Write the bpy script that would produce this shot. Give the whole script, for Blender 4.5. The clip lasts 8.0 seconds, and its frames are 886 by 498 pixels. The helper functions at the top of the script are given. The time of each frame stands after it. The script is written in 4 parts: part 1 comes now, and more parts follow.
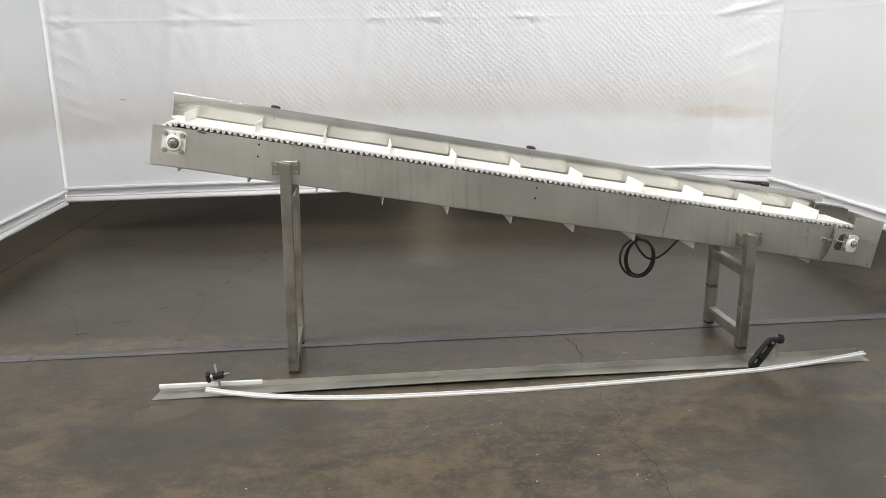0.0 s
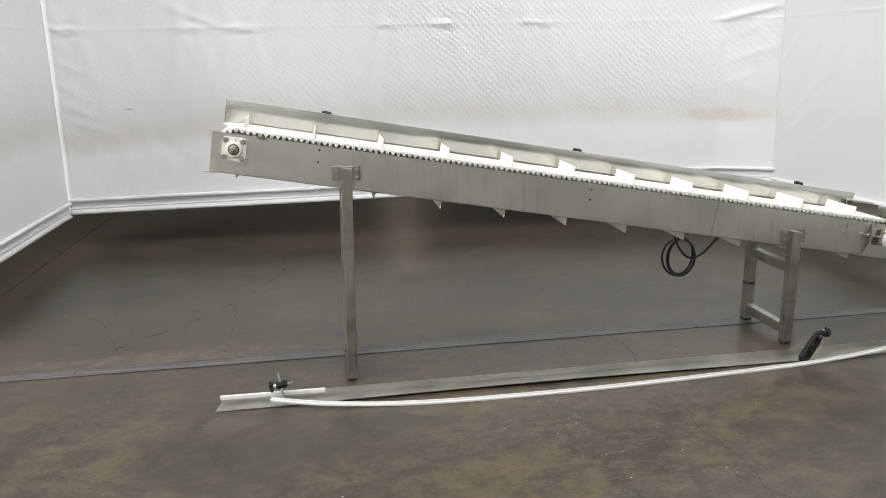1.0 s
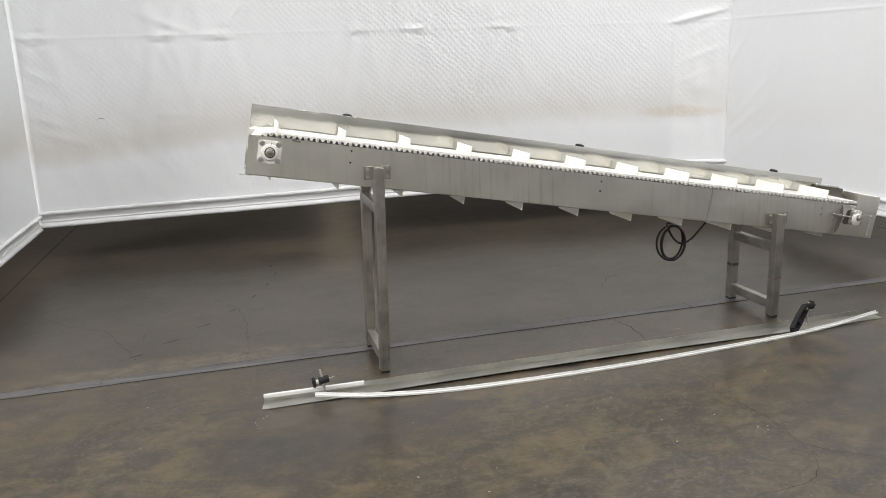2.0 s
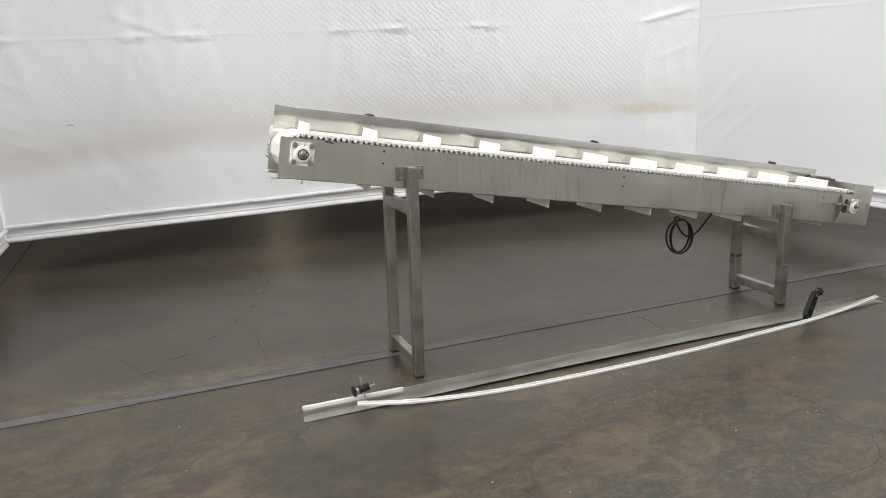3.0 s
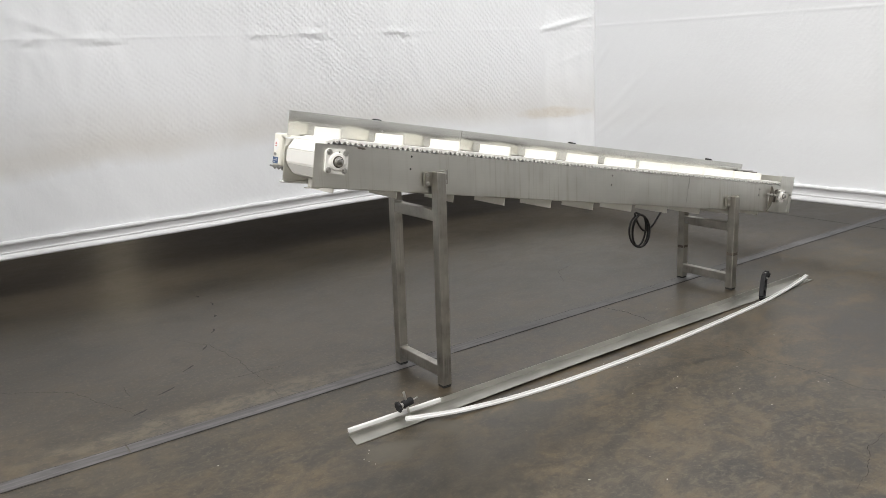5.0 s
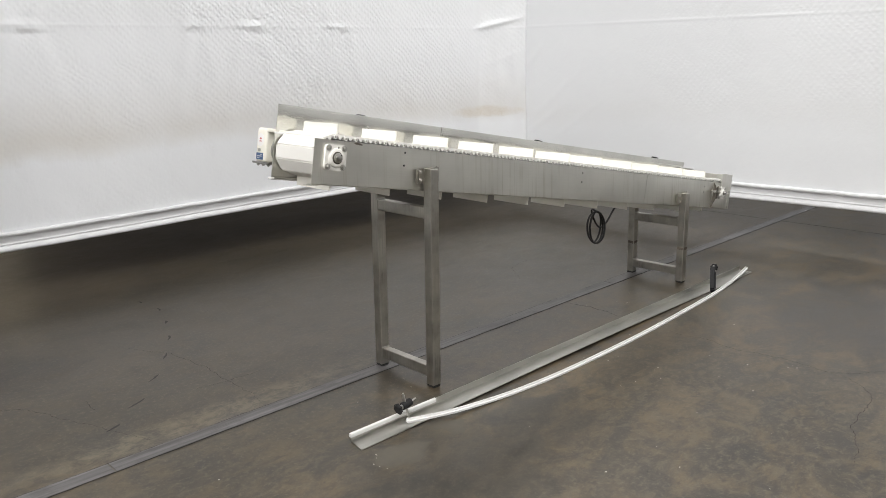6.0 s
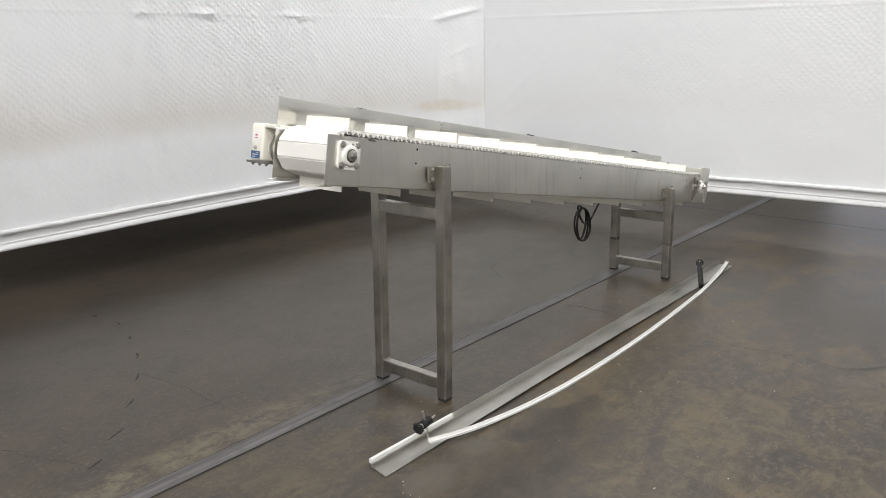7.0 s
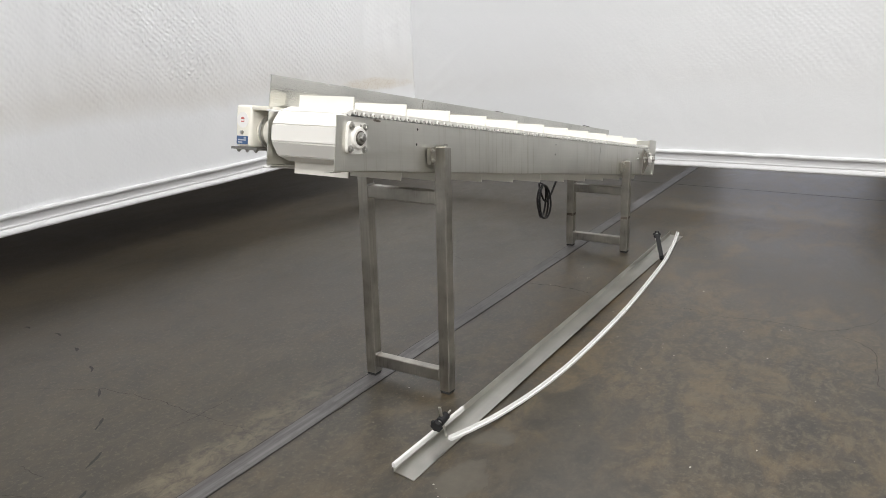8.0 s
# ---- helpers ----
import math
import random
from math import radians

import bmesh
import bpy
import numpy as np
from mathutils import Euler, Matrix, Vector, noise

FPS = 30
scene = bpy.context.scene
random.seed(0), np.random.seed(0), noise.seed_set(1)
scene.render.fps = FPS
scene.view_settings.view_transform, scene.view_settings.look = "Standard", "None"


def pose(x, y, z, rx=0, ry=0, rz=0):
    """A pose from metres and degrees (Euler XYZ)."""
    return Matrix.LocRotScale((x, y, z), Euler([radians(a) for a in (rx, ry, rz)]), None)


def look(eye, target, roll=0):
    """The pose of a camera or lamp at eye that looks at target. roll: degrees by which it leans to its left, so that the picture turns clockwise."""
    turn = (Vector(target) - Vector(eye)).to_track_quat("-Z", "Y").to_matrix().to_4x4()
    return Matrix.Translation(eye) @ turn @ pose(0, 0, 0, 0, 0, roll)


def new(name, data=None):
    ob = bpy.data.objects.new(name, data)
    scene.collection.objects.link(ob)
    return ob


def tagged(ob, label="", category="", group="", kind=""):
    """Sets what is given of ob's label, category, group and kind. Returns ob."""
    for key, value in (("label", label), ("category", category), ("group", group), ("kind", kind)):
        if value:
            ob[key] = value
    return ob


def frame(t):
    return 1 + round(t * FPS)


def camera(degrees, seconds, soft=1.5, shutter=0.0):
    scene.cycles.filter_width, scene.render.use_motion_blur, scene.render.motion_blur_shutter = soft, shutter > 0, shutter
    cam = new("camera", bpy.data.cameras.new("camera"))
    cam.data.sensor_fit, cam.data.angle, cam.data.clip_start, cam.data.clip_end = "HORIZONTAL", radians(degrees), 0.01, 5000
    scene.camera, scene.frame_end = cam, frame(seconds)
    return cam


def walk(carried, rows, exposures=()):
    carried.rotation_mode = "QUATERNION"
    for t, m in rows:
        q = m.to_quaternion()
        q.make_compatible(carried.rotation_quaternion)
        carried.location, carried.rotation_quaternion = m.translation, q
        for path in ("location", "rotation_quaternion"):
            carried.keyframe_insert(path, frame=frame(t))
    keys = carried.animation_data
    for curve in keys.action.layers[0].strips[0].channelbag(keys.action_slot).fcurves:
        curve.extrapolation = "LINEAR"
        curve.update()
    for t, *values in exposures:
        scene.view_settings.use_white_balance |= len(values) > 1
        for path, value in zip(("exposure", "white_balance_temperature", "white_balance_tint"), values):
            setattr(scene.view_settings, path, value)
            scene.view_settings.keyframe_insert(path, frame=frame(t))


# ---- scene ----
cam = camera(60.3, 8.0, 0.8)
PATH = [
    (0, (0.788, -3.212, 1.385), (0.974, -1.287, 0.874), -0.8),
    (0.5, (0.559, -3.175, 1.371), (0.791, -1.252, 0.871), -0.5),
    (1, (0.347, -3.165, 1.372), (0.647, -1.25, 0.881), -1.2),
    (1.5, (0.054, -3.23, 1.37), (0.46, -1.333, 0.884), -1.4),
    (1.7, (-0.036, -3.246, 1.375), (0.415, -1.359, 0.89), -1.6),
    (2.8, (-0.477, -3.051, 1.372), (0.175, -1.223, 0.887), -2.7),
    (3, (-0.576, -3.019, 1.368), (0.115, -1.206, 0.884), -2.6),
    (3.5, (-0.85, -2.949, 1.372), (-0.075, -1.168, 0.894), -2.6),
    (4, (-1.033, -2.856, 1.373), (-0.169, -1.12, 0.886), -2.4),
    (4.5, (-1.18, -2.697, 1.381), (-0.187, -1.03, 0.896), -2.3),
    (4.7, (-1.23, -2.641, 1.379), (-0.192, -1.001, 0.897), -2.5),
    (5.8, (-1.59, -2.318, 1.377), (-0.287, -0.882, 0.887), -1.5),
    (6, (-1.624, -2.256, 1.373), (-0.289, -0.85, 0.882), -1.3),
    (6.5, (-1.664, -2.021, 1.367), (-0.251, -0.693, 0.879), -1.3),
    (7, (-1.704, -1.836, 1.357), (-0.23, -0.583, 0.849), -1.0),
    (7.5, (-1.782, -1.597, 1.356), (-0.221, -0.464, 0.828), -1.7),
    (8, (-1.814, -1.413, 1.343), (-0.185, -0.399, 0.779), -1.6),
]
walk(cam, [(t, look(eye, target, roll)) for t, eye, target, roll in PATH],
     [(0, 0.08), (1.7, 0.06), (3.5, 0.02), (4.7, 0.02), (6.5, 0.0), (8, -0.03)])

# ---- light ----
world = bpy.data.worlds.new("hall_air")
scene.world = world
world.use_nodes = True
world.node_tree.nodes["Background"].inputs[0].default_value = (0.9, 0.95, 1.0, 1)
world.node_tree.nodes["Background"].inputs[1].default_value = 0.05
scene.view_settings.exposure = 0.0


def area_lamp(x, y, z, power, length=1.8, width=0.5, colour=(1.0, 0.98, 0.955)):
    data = bpy.data.lights.new("area_lamp", "AREA")
    data.shape, data.size, data.size_y, data.energy, data.color = "RECTANGLE", length, width, power, colour
    ob = new("area_lamp", data)
    ob.matrix_basis = pose(x, y, z)
    return ob


# unseen overhead lamps; places and watts chosen for the brightness they give
for lx, ly, watts in ((-8.4, -2.4, 560), (-5.0, -4.4, 330), (-5.0, -1.0, 200), (-1.2, -4.6, 138), (-0.4, -0.6, 118), (2.4, -4.6, 45), (2.4, -1.4, 48), (3.35, 1.2, 110)):
    area_lamp(lx, ly, 5.55, watts)
# two unseen lamps beyond the right curtain, added to lift floor and wall there
area_lamp(7.6, 0.5, 5.55, 230, colour=(0.97, 0.98, 1.0))
area_lamp(11.8, 6.4, 5.55, 210, 6.5, 6.0, (1.0, 0.97, 0.95))
# added bluish light by the plain east wall; the floor mirrors its cool brightness
area_lamp(15.6, 0.6, 2.3, 30, 3.0, 3.4, (0.84, 0.86, 1.0)).matrix_basis = pose(15.6, 0.6, 2.3, 90, 0, 90)
# unseen warm fill lamps behind the back curtain, against black under its hem
area_lamp(1.0, 9.0, 5.55, 55, colour=(1.0, 0.82, 0.62))
area_lamp(-6.5, 6.0, 5.55, 28, colour=(1.0, 0.82, 0.62))
# a warm lamp far behind the back curtain, mirrored in the floor under its hem
area_lamp(2.3, 15.5, 3.55, 4.5, 0.40, 0.40, (1.0, 0.84, 0.62)).matrix_basis = pose(2.3, 15.5, 3.55, 75, 0, 180)


# ---- materials ----
def material(name):
    mat = bpy.data.materials.new(name)
    mat.use_nodes = True
    nt = mat.node_tree
    return mat, nt, nt.nodes["Principled BSDF"]


def node(nt, kind, **values):
    n = nt.nodes.new(kind)
    for key, value in values.items():
        n.inputs[key.replace("_", " ")].default_value = value
    return n


def coords(nt, scale=(1, 1, 1), space="Object", loc=(0, 0, 0), rot=(0, 0, 0)):
    tc = nt.nodes.new("ShaderNodeTexCoord")
    mp = nt.nodes.new("ShaderNodeMapping")
    mp.inputs["Scale"].default_value = scale
    mp.inputs["Location"].default_value = loc
    mp.inputs["Rotation"].default_value = rot
    nt.links.new(tc.outputs[space], mp.inputs["Vector"])
    return mp.outputs["Vector"]


def noise_tex(nt, vec, scale, detail=4.0, rough=0.55, distortion=0.0):
    n = node(nt, "ShaderNodeTexNoise", Scale=scale, Detail=detail, Roughness=rough, Distortion=distortion)
    nt.links.new(vec, n.inputs["Vector"])
    return n.outputs["Fac"]


def ramp(nt, fac, *stops):
    r = nt.nodes.new("ShaderNodeValToRGB")
    while len(r.color_ramp.elements) < len(stops):
        r.color_ramp.elements.new(0.5)
    for e, (at, colour) in zip(r.color_ramp.elements, stops):
        e.position = at
        e.color = (*colour, 1) if not isinstance(colour, (int, float)) else (colour, colour, colour, 1)
    nt.links.new(fac, r.inputs["Fac"])
    return r.outputs["Color"]


def mix(nt, a, b, fac, how="MIX"):
    m = nt.nodes.new("ShaderNodeMix")
    m.data_type, m.blend_type = "RGBA", how
    for value, socket in ((fac, m.inputs[0]), (a, m.inputs[6]), (b, m.inputs[7])):
        if isinstance(value, bpy.types.NodeSocket):
            nt.links.new(value, socket)
        elif isinstance(value, (int, float)):
            socket.default_value = value if socket is m.inputs[0] else (value, value, value, 1)
        else:
            socket.default_value = (*value, 1)
    return m.outputs[2]


def calc(nt, how, a, b=0.5):
    m = nt.nodes.new("ShaderNodeMath")
    m.operation = how
    for value, socket in ((a, m.inputs[0]), (b, m.inputs[1])):
        if isinstance(value, bpy.types.NodeSocket):
            nt.links.new(value, socket)
        else:
            socket.default_value = value
    return m.outputs[0]


def bump(nt, bsdf, height, strength, distance=0.002):
    b = node(nt, "ShaderNodeBump", Strength=strength, Distance=distance)
    nt.links.new(height, b.inputs["Height"])
    nt.links.new(b.outputs["Normal"], bsdf.inputs["Normal"])


def axis(nt, which, space="Object"):
    tc = nt.nodes.new("ShaderNodeTexCoord")
    sp = nt.nodes.new("ShaderNodeSeparateXYZ")
    nt.links.new(tc.outputs[space], sp.inputs[0])
    return sp.outputs[which]


def steel(name, colour, rough, grain=(3, 300, 300), streaks=0.0, dirt=0.25, uneven=0.16, blot=5.0, lines=0.45):
    """Brushed stainless sheet; grain stretched along the first axis, drips down the third."""
    mat, nt, bs = material(name)
    bs.inputs["Metallic"].default_value = 1.0
    fine = noise_tex(nt, coords(nt, grain), 1.0, 3)
    cloud = noise_tex(nt, coords(nt), blot, 4, 0.5)
    dark = tuple(c * (1 - dirt) for c in colour)
    col = mix(nt, dark, colour, ramp(nt, cloud, (0.32, 0.0), (0.62, 1.0)))
    col = mix(nt, col, tuple(c * 0.80 for c in colour), calc(nt, "MULTIPLY", ramp(nt, fine, (0.30, 0.0), (0.70, 1.0)), lines))
    r = calc(nt, "ADD", calc(nt, "MULTIPLY", fine, 0.14), calc(nt, "MULTIPLY", cloud, uneven))
    r = calc(nt, "ADD", r, rough - 0.07 - uneven / 2)
    if streaks:
        plumb = coords(nt, rot=(0, math.atan2(0.542, 2.999), 0))
        runs = 0.0
        for wide, seed, low, weight in ((36, 0.0, 0.57, 1.0), (15, 4.0, 0.62, 0.6), (64, 9.0, 0.60, 0.7)):
            line, ends = (node(nt, "ShaderNodeMapping") for _ in range(2))
            for mapping, scale in ((line, (wide, 1, 0.5)), (ends, (wide * 0.6, 1, 7.0))):
                nt.links.new(plumb, mapping.inputs["Vector"])
                mapping.inputs["Scale"].default_value = scale
                mapping.inputs["Location"].default_value = (seed, 0, seed)
            drip = noise_tex(nt, line.outputs["Vector"], 1.0, 0.6, 0.5)
            drip = ramp(nt, drip, (low, 0.0), (low + 0.04, 0.7), (low + 0.06, 1.0), (low + 0.09, 0.35), (low + 0.2, 0.2))
            broken = ramp(nt, noise_tex(nt, ends.outputs["Vector"], 1.0, 1.0, 0.5), (0.38, 0.15), (0.56, 1.0))
            runs = calc(nt, "MAXIMUM", calc(nt, "MULTIPLY", mix(nt, 0.0, drip, broken), weight), runs)
        zone = ramp(nt, noise_tex(nt, coords(nt, (1.5, 1, 0.6)), 1.0, 2), (0.40, 0.10), (0.56, 1.0))
        drip = calc(nt, "MULTIPLY", mix(nt, 0.0, runs, zone), streaks)
        col = mix(nt, col, tuple(c * s for c, s in zip(colour, (0.56, 0.53, 0.43))), drip)
        r = calc(nt, "ADD", r, calc(nt, "MULTIPLY", drip, 0.22))
    nt.links.new(col, bs.inputs["Base Color"])
    nt.links.new(r, bs.inputs["Roughness"])
    bump(nt, bs, fine, 0.03, 0.0004)
    return mat


def plain(name, colour, rough, speck=0.1, scale=30.0, metal=0.0, relief=0.05, spec=0.5):
    mat, nt, bs = material(name)
    bs.inputs["Metallic"].default_value = metal
    bs.inputs["Specular IOR Level"].default_value = spec
    n1 = noise_tex(nt, coords(nt), scale, 5, 0.6)
    n2 = noise_tex(nt, coords(nt), scale * 0.16, 3, 0.5)
    col = mix(nt, tuple(c * (1 - speck) for c in colour), colour, n1)
    col = mix(nt, col, tuple(c * (1 - 1.3 * speck) for c in colour), calc(nt, "MULTIPLY", n2, 0.6))
    nt.links.new(col, bs.inputs["Base Color"])
    nt.links.new(calc(nt, "ADD", calc(nt, "MULTIPLY", n1, 0.16), rough - 0.08), bs.inputs["Roughness"])
    if relief:
        bump(nt, bs, n1, relief, 0.001)
    return mat


def streaky(name, dark, pale, rough):
    """Worn tape: long scratches and scuffs along the strip."""
    mat, nt, bs = material(name)
    long = noise_tex(nt, coords(nt, (1.3, 55, 1)), 1.0, 5, 0.65)
    scuff = noise_tex(nt, coords(nt, (4, 9, 1)), 2.0, 6, 0.7)
    col = mix(nt, dark, pale, ramp(nt, long, (0.34, 0.0), (0.64, 1.0)))
    col = mix(nt, col, dark, calc(nt, "MULTIPLY", ramp(nt, scuff, (0.50, 0.0), (0.66, 1.0)), 0.7))
    nt.links.new(col, bs.inputs["Base Color"])
    nt.links.new(calc(nt, "ADD", calc(nt, "MULTIPLY", scuff, 0.25), rough - 0.1), bs.inputs["Roughness"])
    bump(nt, bs, long, 0.2, 0.001)
    return mat


def concrete():
    mat, nt, bs = material("polished_concrete")
    big = noise_tex(nt, coords(nt, (1, 1.4, 1)), 0.8, 7, 0.62, 0.6)
    mid = noise_tex(nt, coords(nt, (1.0, 1.5, 1), loc=(3, 1, 0)), 3.2, 10, 0.71, 0.8)
    small = noise_tex(nt, coords(nt, (1.0, 1.4, 1), loc=(1, 5, 0)), 14.0, 10, 0.74, 0.6)
    fine = noise_tex(nt, coords(nt), 55.0, 6, 0.76)
    grit = noise_tex(nt, coords(nt), 230.0, 3, 0.6)
    col = mix(nt, (0.0290, 0.0240, 0.0168), (0.0520, 0.0425, 0.0290), ramp(nt, big, (0.36, 0.0), (0.64, 1.0)))
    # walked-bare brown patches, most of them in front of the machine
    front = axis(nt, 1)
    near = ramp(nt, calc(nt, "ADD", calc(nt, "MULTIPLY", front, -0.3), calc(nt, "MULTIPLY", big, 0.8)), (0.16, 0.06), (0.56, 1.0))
    # colour kept less brown left of x = -1.2, to offset lamp spill there
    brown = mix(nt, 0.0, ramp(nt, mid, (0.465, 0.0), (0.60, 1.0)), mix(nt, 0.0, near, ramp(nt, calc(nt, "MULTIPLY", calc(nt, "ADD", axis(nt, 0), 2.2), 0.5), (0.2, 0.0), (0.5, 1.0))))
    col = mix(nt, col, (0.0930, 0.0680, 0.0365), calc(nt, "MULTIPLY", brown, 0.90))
    dark = ramp(nt, noise_tex(nt, coords(nt, (1.2, 1.5, 1), loc=(7, 2, 0)), 3.4, 10, 0.71, 0.7), (0.49, 0.0), (0.63, 1.0))
    col = mix(nt, col, (0.0190, 0.0172, 0.0145), calc(nt, "MULTIPLY", dark, 0.70))
    col = mix(nt, col, (0.0900, 0.0730, 0.0480), calc(nt, "MULTIPLY", ramp(nt, small, (0.50, 0.0), (0.61, 1.0)), ramp(nt, near, (0.0, 0.22), (1.0, 0.72))))
    col = mix(nt, col, (0.0165, 0.0140, 0.0105), calc(nt, "MULTIPLY", ramp(nt, small, (0.37, 1.0), (0.48, 0.0)), 0.52))
    col = mix(nt, col, (0.1180, 0.0990, 0.0690), calc(nt, "MULTIPLY", ramp(nt, fine, (0.53, 0.0), (0.63, 1.0)), 0.52))
    col = mix(nt, col, (0.0149, 0.0130, 0.0100), calc(nt, "MULTIPLY", ramp(nt, grit, (0.56, 0.0), (0.68, 1.0)), 0.45))
    # noise-edged ellipses of darker floor: round the rail's left end, and right front
    for cx, cy, rx, ry, much in ((0.12, -0.52, 0.80, 0.42, 0.50), (2.55, -1.30, 0.80, 1.00, 0.55)):
        du = calc(nt, "DIVIDE", calc(nt, "SUBTRACT", axis(nt, 0), cx), rx)
        dv = calc(nt, "DIVIDE", calc(nt, "SUBTRACT", front, cy), ry)
        r2 = calc(nt, "ADD", calc(nt, "MULTIPLY", du, du), calc(nt, "MULTIPLY", dv, dv))
        r2 = calc(nt, "ADD", r2, calc(nt, "MULTIPLY", calc(nt, "SUBTRACT", mid, 0.5), 3.0))
        col = mix(nt, col, (0.0200, 0.0180, 0.0150), calc(nt, "MULTIPLY", ramp(nt, r2, (0.25, 1.0), (1.0, 0.0)), much))
    # old sealer left beyond a stepped edge near the back curtain
    ragged = calc(nt, "ADD", front, calc(nt, "MULTIPLY", calc(nt, "SUBTRACT", small, 0.5), 0.05))
    step = calc(nt, "MULTIPLY", ramp(nt, calc(nt, "ADD", axis(nt, 0), 1.43), (0.49, 1.0), (0.51, 0.0)), 0.25)
    sealed = ramp(nt, calc(nt, "SUBTRACT", calc(nt, "SUBTRACT", ragged, 1.79), step), (0.49, 0.0), (0.515, 1.0))
    sealed = mix(nt, 0.0, sealed, ramp(nt, calc(nt, "MULTIPLY", calc(nt, "ADD", axis(nt, 0), 2.0), 0.25), (0.30, 1.0), (0.72, 0.0)))
    col = mix(nt, col, (0.0800, 0.0660, 0.0490), calc(nt, "MULTIPLY", sealed, 0.25))
    # pale scraped concrete along the far side of the tape
    off = calc(nt, "DIVIDE", calc(nt, "SUBTRACT", front, 0.42), 0.105)
    reach = calc(nt, "DIVIDE", calc(nt, "ADD", axis(nt, 0), 0.35), 0.95)
    rim = calc(nt, "ADD", calc(nt, "MULTIPLY", off, off), calc(nt, "MULTIPLY", reach, reach))
    rim = mix(nt, 0.0, ramp(nt, rim, (0.2, 1.0), (1.0, 0.0)), ramp(nt, small, (0.42, 0.0), (0.60, 1.0)))
    col = mix(nt, col, (0.1391, 0.1193, 0.0819), calc(nt, "MULTIPLY", rim, 0.58))
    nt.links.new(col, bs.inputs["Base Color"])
    rough = calc(nt, "ADD", calc(nt, "MULTIPLY", ramp(nt, mid, (0.38, 0.0), (0.62, 1.0)), 0.05), calc(nt, "MULTIPLY", small, 0.18))
    nt.links.new(calc(nt, "ADD", rough, 0.215), bs.inputs["Roughness"])
    bs.inputs["Specular IOR Level"].default_value = 0.52
    bump(nt, bs, calc(nt, "ADD", calc(nt, "MULTIPLY", fine, 0.5), small), 0.12, 0.002)
    return mat


def vinyl(name, quilting=1.0, tide=1.0, rust_at=None):
    """White curtain sheet: fine diagonal quilting, soft creases, a dirty tide line at knee height, a crackled rust stain."""
    mat, nt, bs = material(name)
    cloud = noise_tex(nt, coords(nt), 0.9, 5, 0.55)
    fine = noise_tex(nt, coords(nt), 90.0, 4, 0.6)
    col = mix(nt, (0.752, 0.766, 0.785), (0.806, 0.820, 0.838), cloud)
    height = axis(nt, 2)
    wob = calc(nt, "ADD", height, calc(nt, "MULTIPLY", noise_tex(nt, coords(nt, (1, 1, 0.3)), 0.9, 3), 0.16))
    along = calc(nt, "DIVIDE", axis(nt, 0), 6.0)
    wob = calc(nt, "SUBTRACT", wob, calc(nt, "MULTIPLY", ramp(nt, along, (0.06, 0.0), (0.23, 1.0), (0.68, 0.95), (0.88, 0.6)), 0.14))
    wob = calc(nt, "ADD", wob, 0.045)
    wob = calc(nt, "ADD", wob, calc(nt, "MULTIPLY", noise_tex(nt, coords(nt, (1, 1, 1)), 9.0, 4), 0.07))
    wob = calc(nt, "MULTIPLY", wob, 0.5)
    patch = ramp(nt, noise_tex(nt, coords(nt, (1, 1, 0.6), loc=(2.2, 0, 0)), 0.9, 4), (0.36, 0.45), (0.60, 1.0))
    band = ramp(nt, wob, (0.41, 0.0), (0.462, 0.8), (0.49, 1.0), (0.535, 0.5), (0.64, 0.0))
    col = mix(nt, col, (0.61, 0.575, 0.51), calc(nt, "MULTIPLY", mix(nt, 0.0, band, patch), 0.66 * tide))
    grey = ramp(nt, wob, (0.43, 0.0), (0.50, 1.0), (0.56, 0.6), (0.75, 0.0))
    col = mix(nt, col, (0.67, 0.665, 0.66), calc(nt, "MULTIPLY", grey, 0.42 * tide))
    spots = ramp(nt, noise_tex(nt, coords(nt), 26.0, 3, 0.5), (0.70, 0.0), (0.76, 1.0))
    col = mix(nt, col, (0.62, 0.60, 0.56), calc(nt, "MULTIPLY", spots, 0.14))
    if rust_at:
        vor = nt.nodes.new("ShaderNodeTexVoronoi")
        vor.feature = "DISTANCE_TO_EDGE"
        vor.inputs["Scale"].default_value = 25.0
        warp = nt.nodes.new("ShaderNodeVectorMath")
        warp.operation = "MULTIPLY_ADD"
        wn = node(nt, "ShaderNodeTexNoise", Scale=11.0, Detail=3.0)
        nt.links.new(coords(nt), wn.inputs["Vector"])
        nt.links.new(wn.outputs["Color"], warp.inputs[0])
        warp.inputs[1].default_value = (0.07, 0.07, 0.07)
        nt.links.new(coords(nt, (1, 1, 1.3)), warp.inputs[2])
        nt.links.new(warp.outputs["Vector"], vor.inputs["Vector"])
        lines = ramp(nt, vor.outputs["Distance"], (0.0, 1.0), (0.06, 0.0))
        du = calc(nt, "DIVIDE", calc(nt, "SUBTRACT", axis(nt, 0), rust_at[0]), 0.36)
        dv = calc(nt, "DIVIDE", calc(nt, "SUBTRACT", height, rust_at[1]), 0.060)
        r2 = calc(nt, "ADD", calc(nt, "MULTIPLY", du, du), calc(nt, "MULTIPLY", dv, dv))
        r2 = calc(nt, "ADD", r2, calc(nt, "MULTIPLY", calc(nt, "SUBTRACT", noise_tex(nt, coords(nt), 9.0, 3), 0.5), 1.6))
        blob = ramp(nt, r2, (0.2, 1.0), (1.0, 0.0))
        col = mix(nt, col, (0.62, 0.555, 0.45), calc(nt, "MULTIPLY", blob, 0.42))
        # a short dark scrape on the sheet
        mu = calc(nt, "DIVIDE", calc(nt, "SUBTRACT", axis(nt, 0), 0.562), 0.030)
        mv = calc(nt, "DIVIDE", calc(nt, "SUBTRACT", height, 1.037), 0.005)
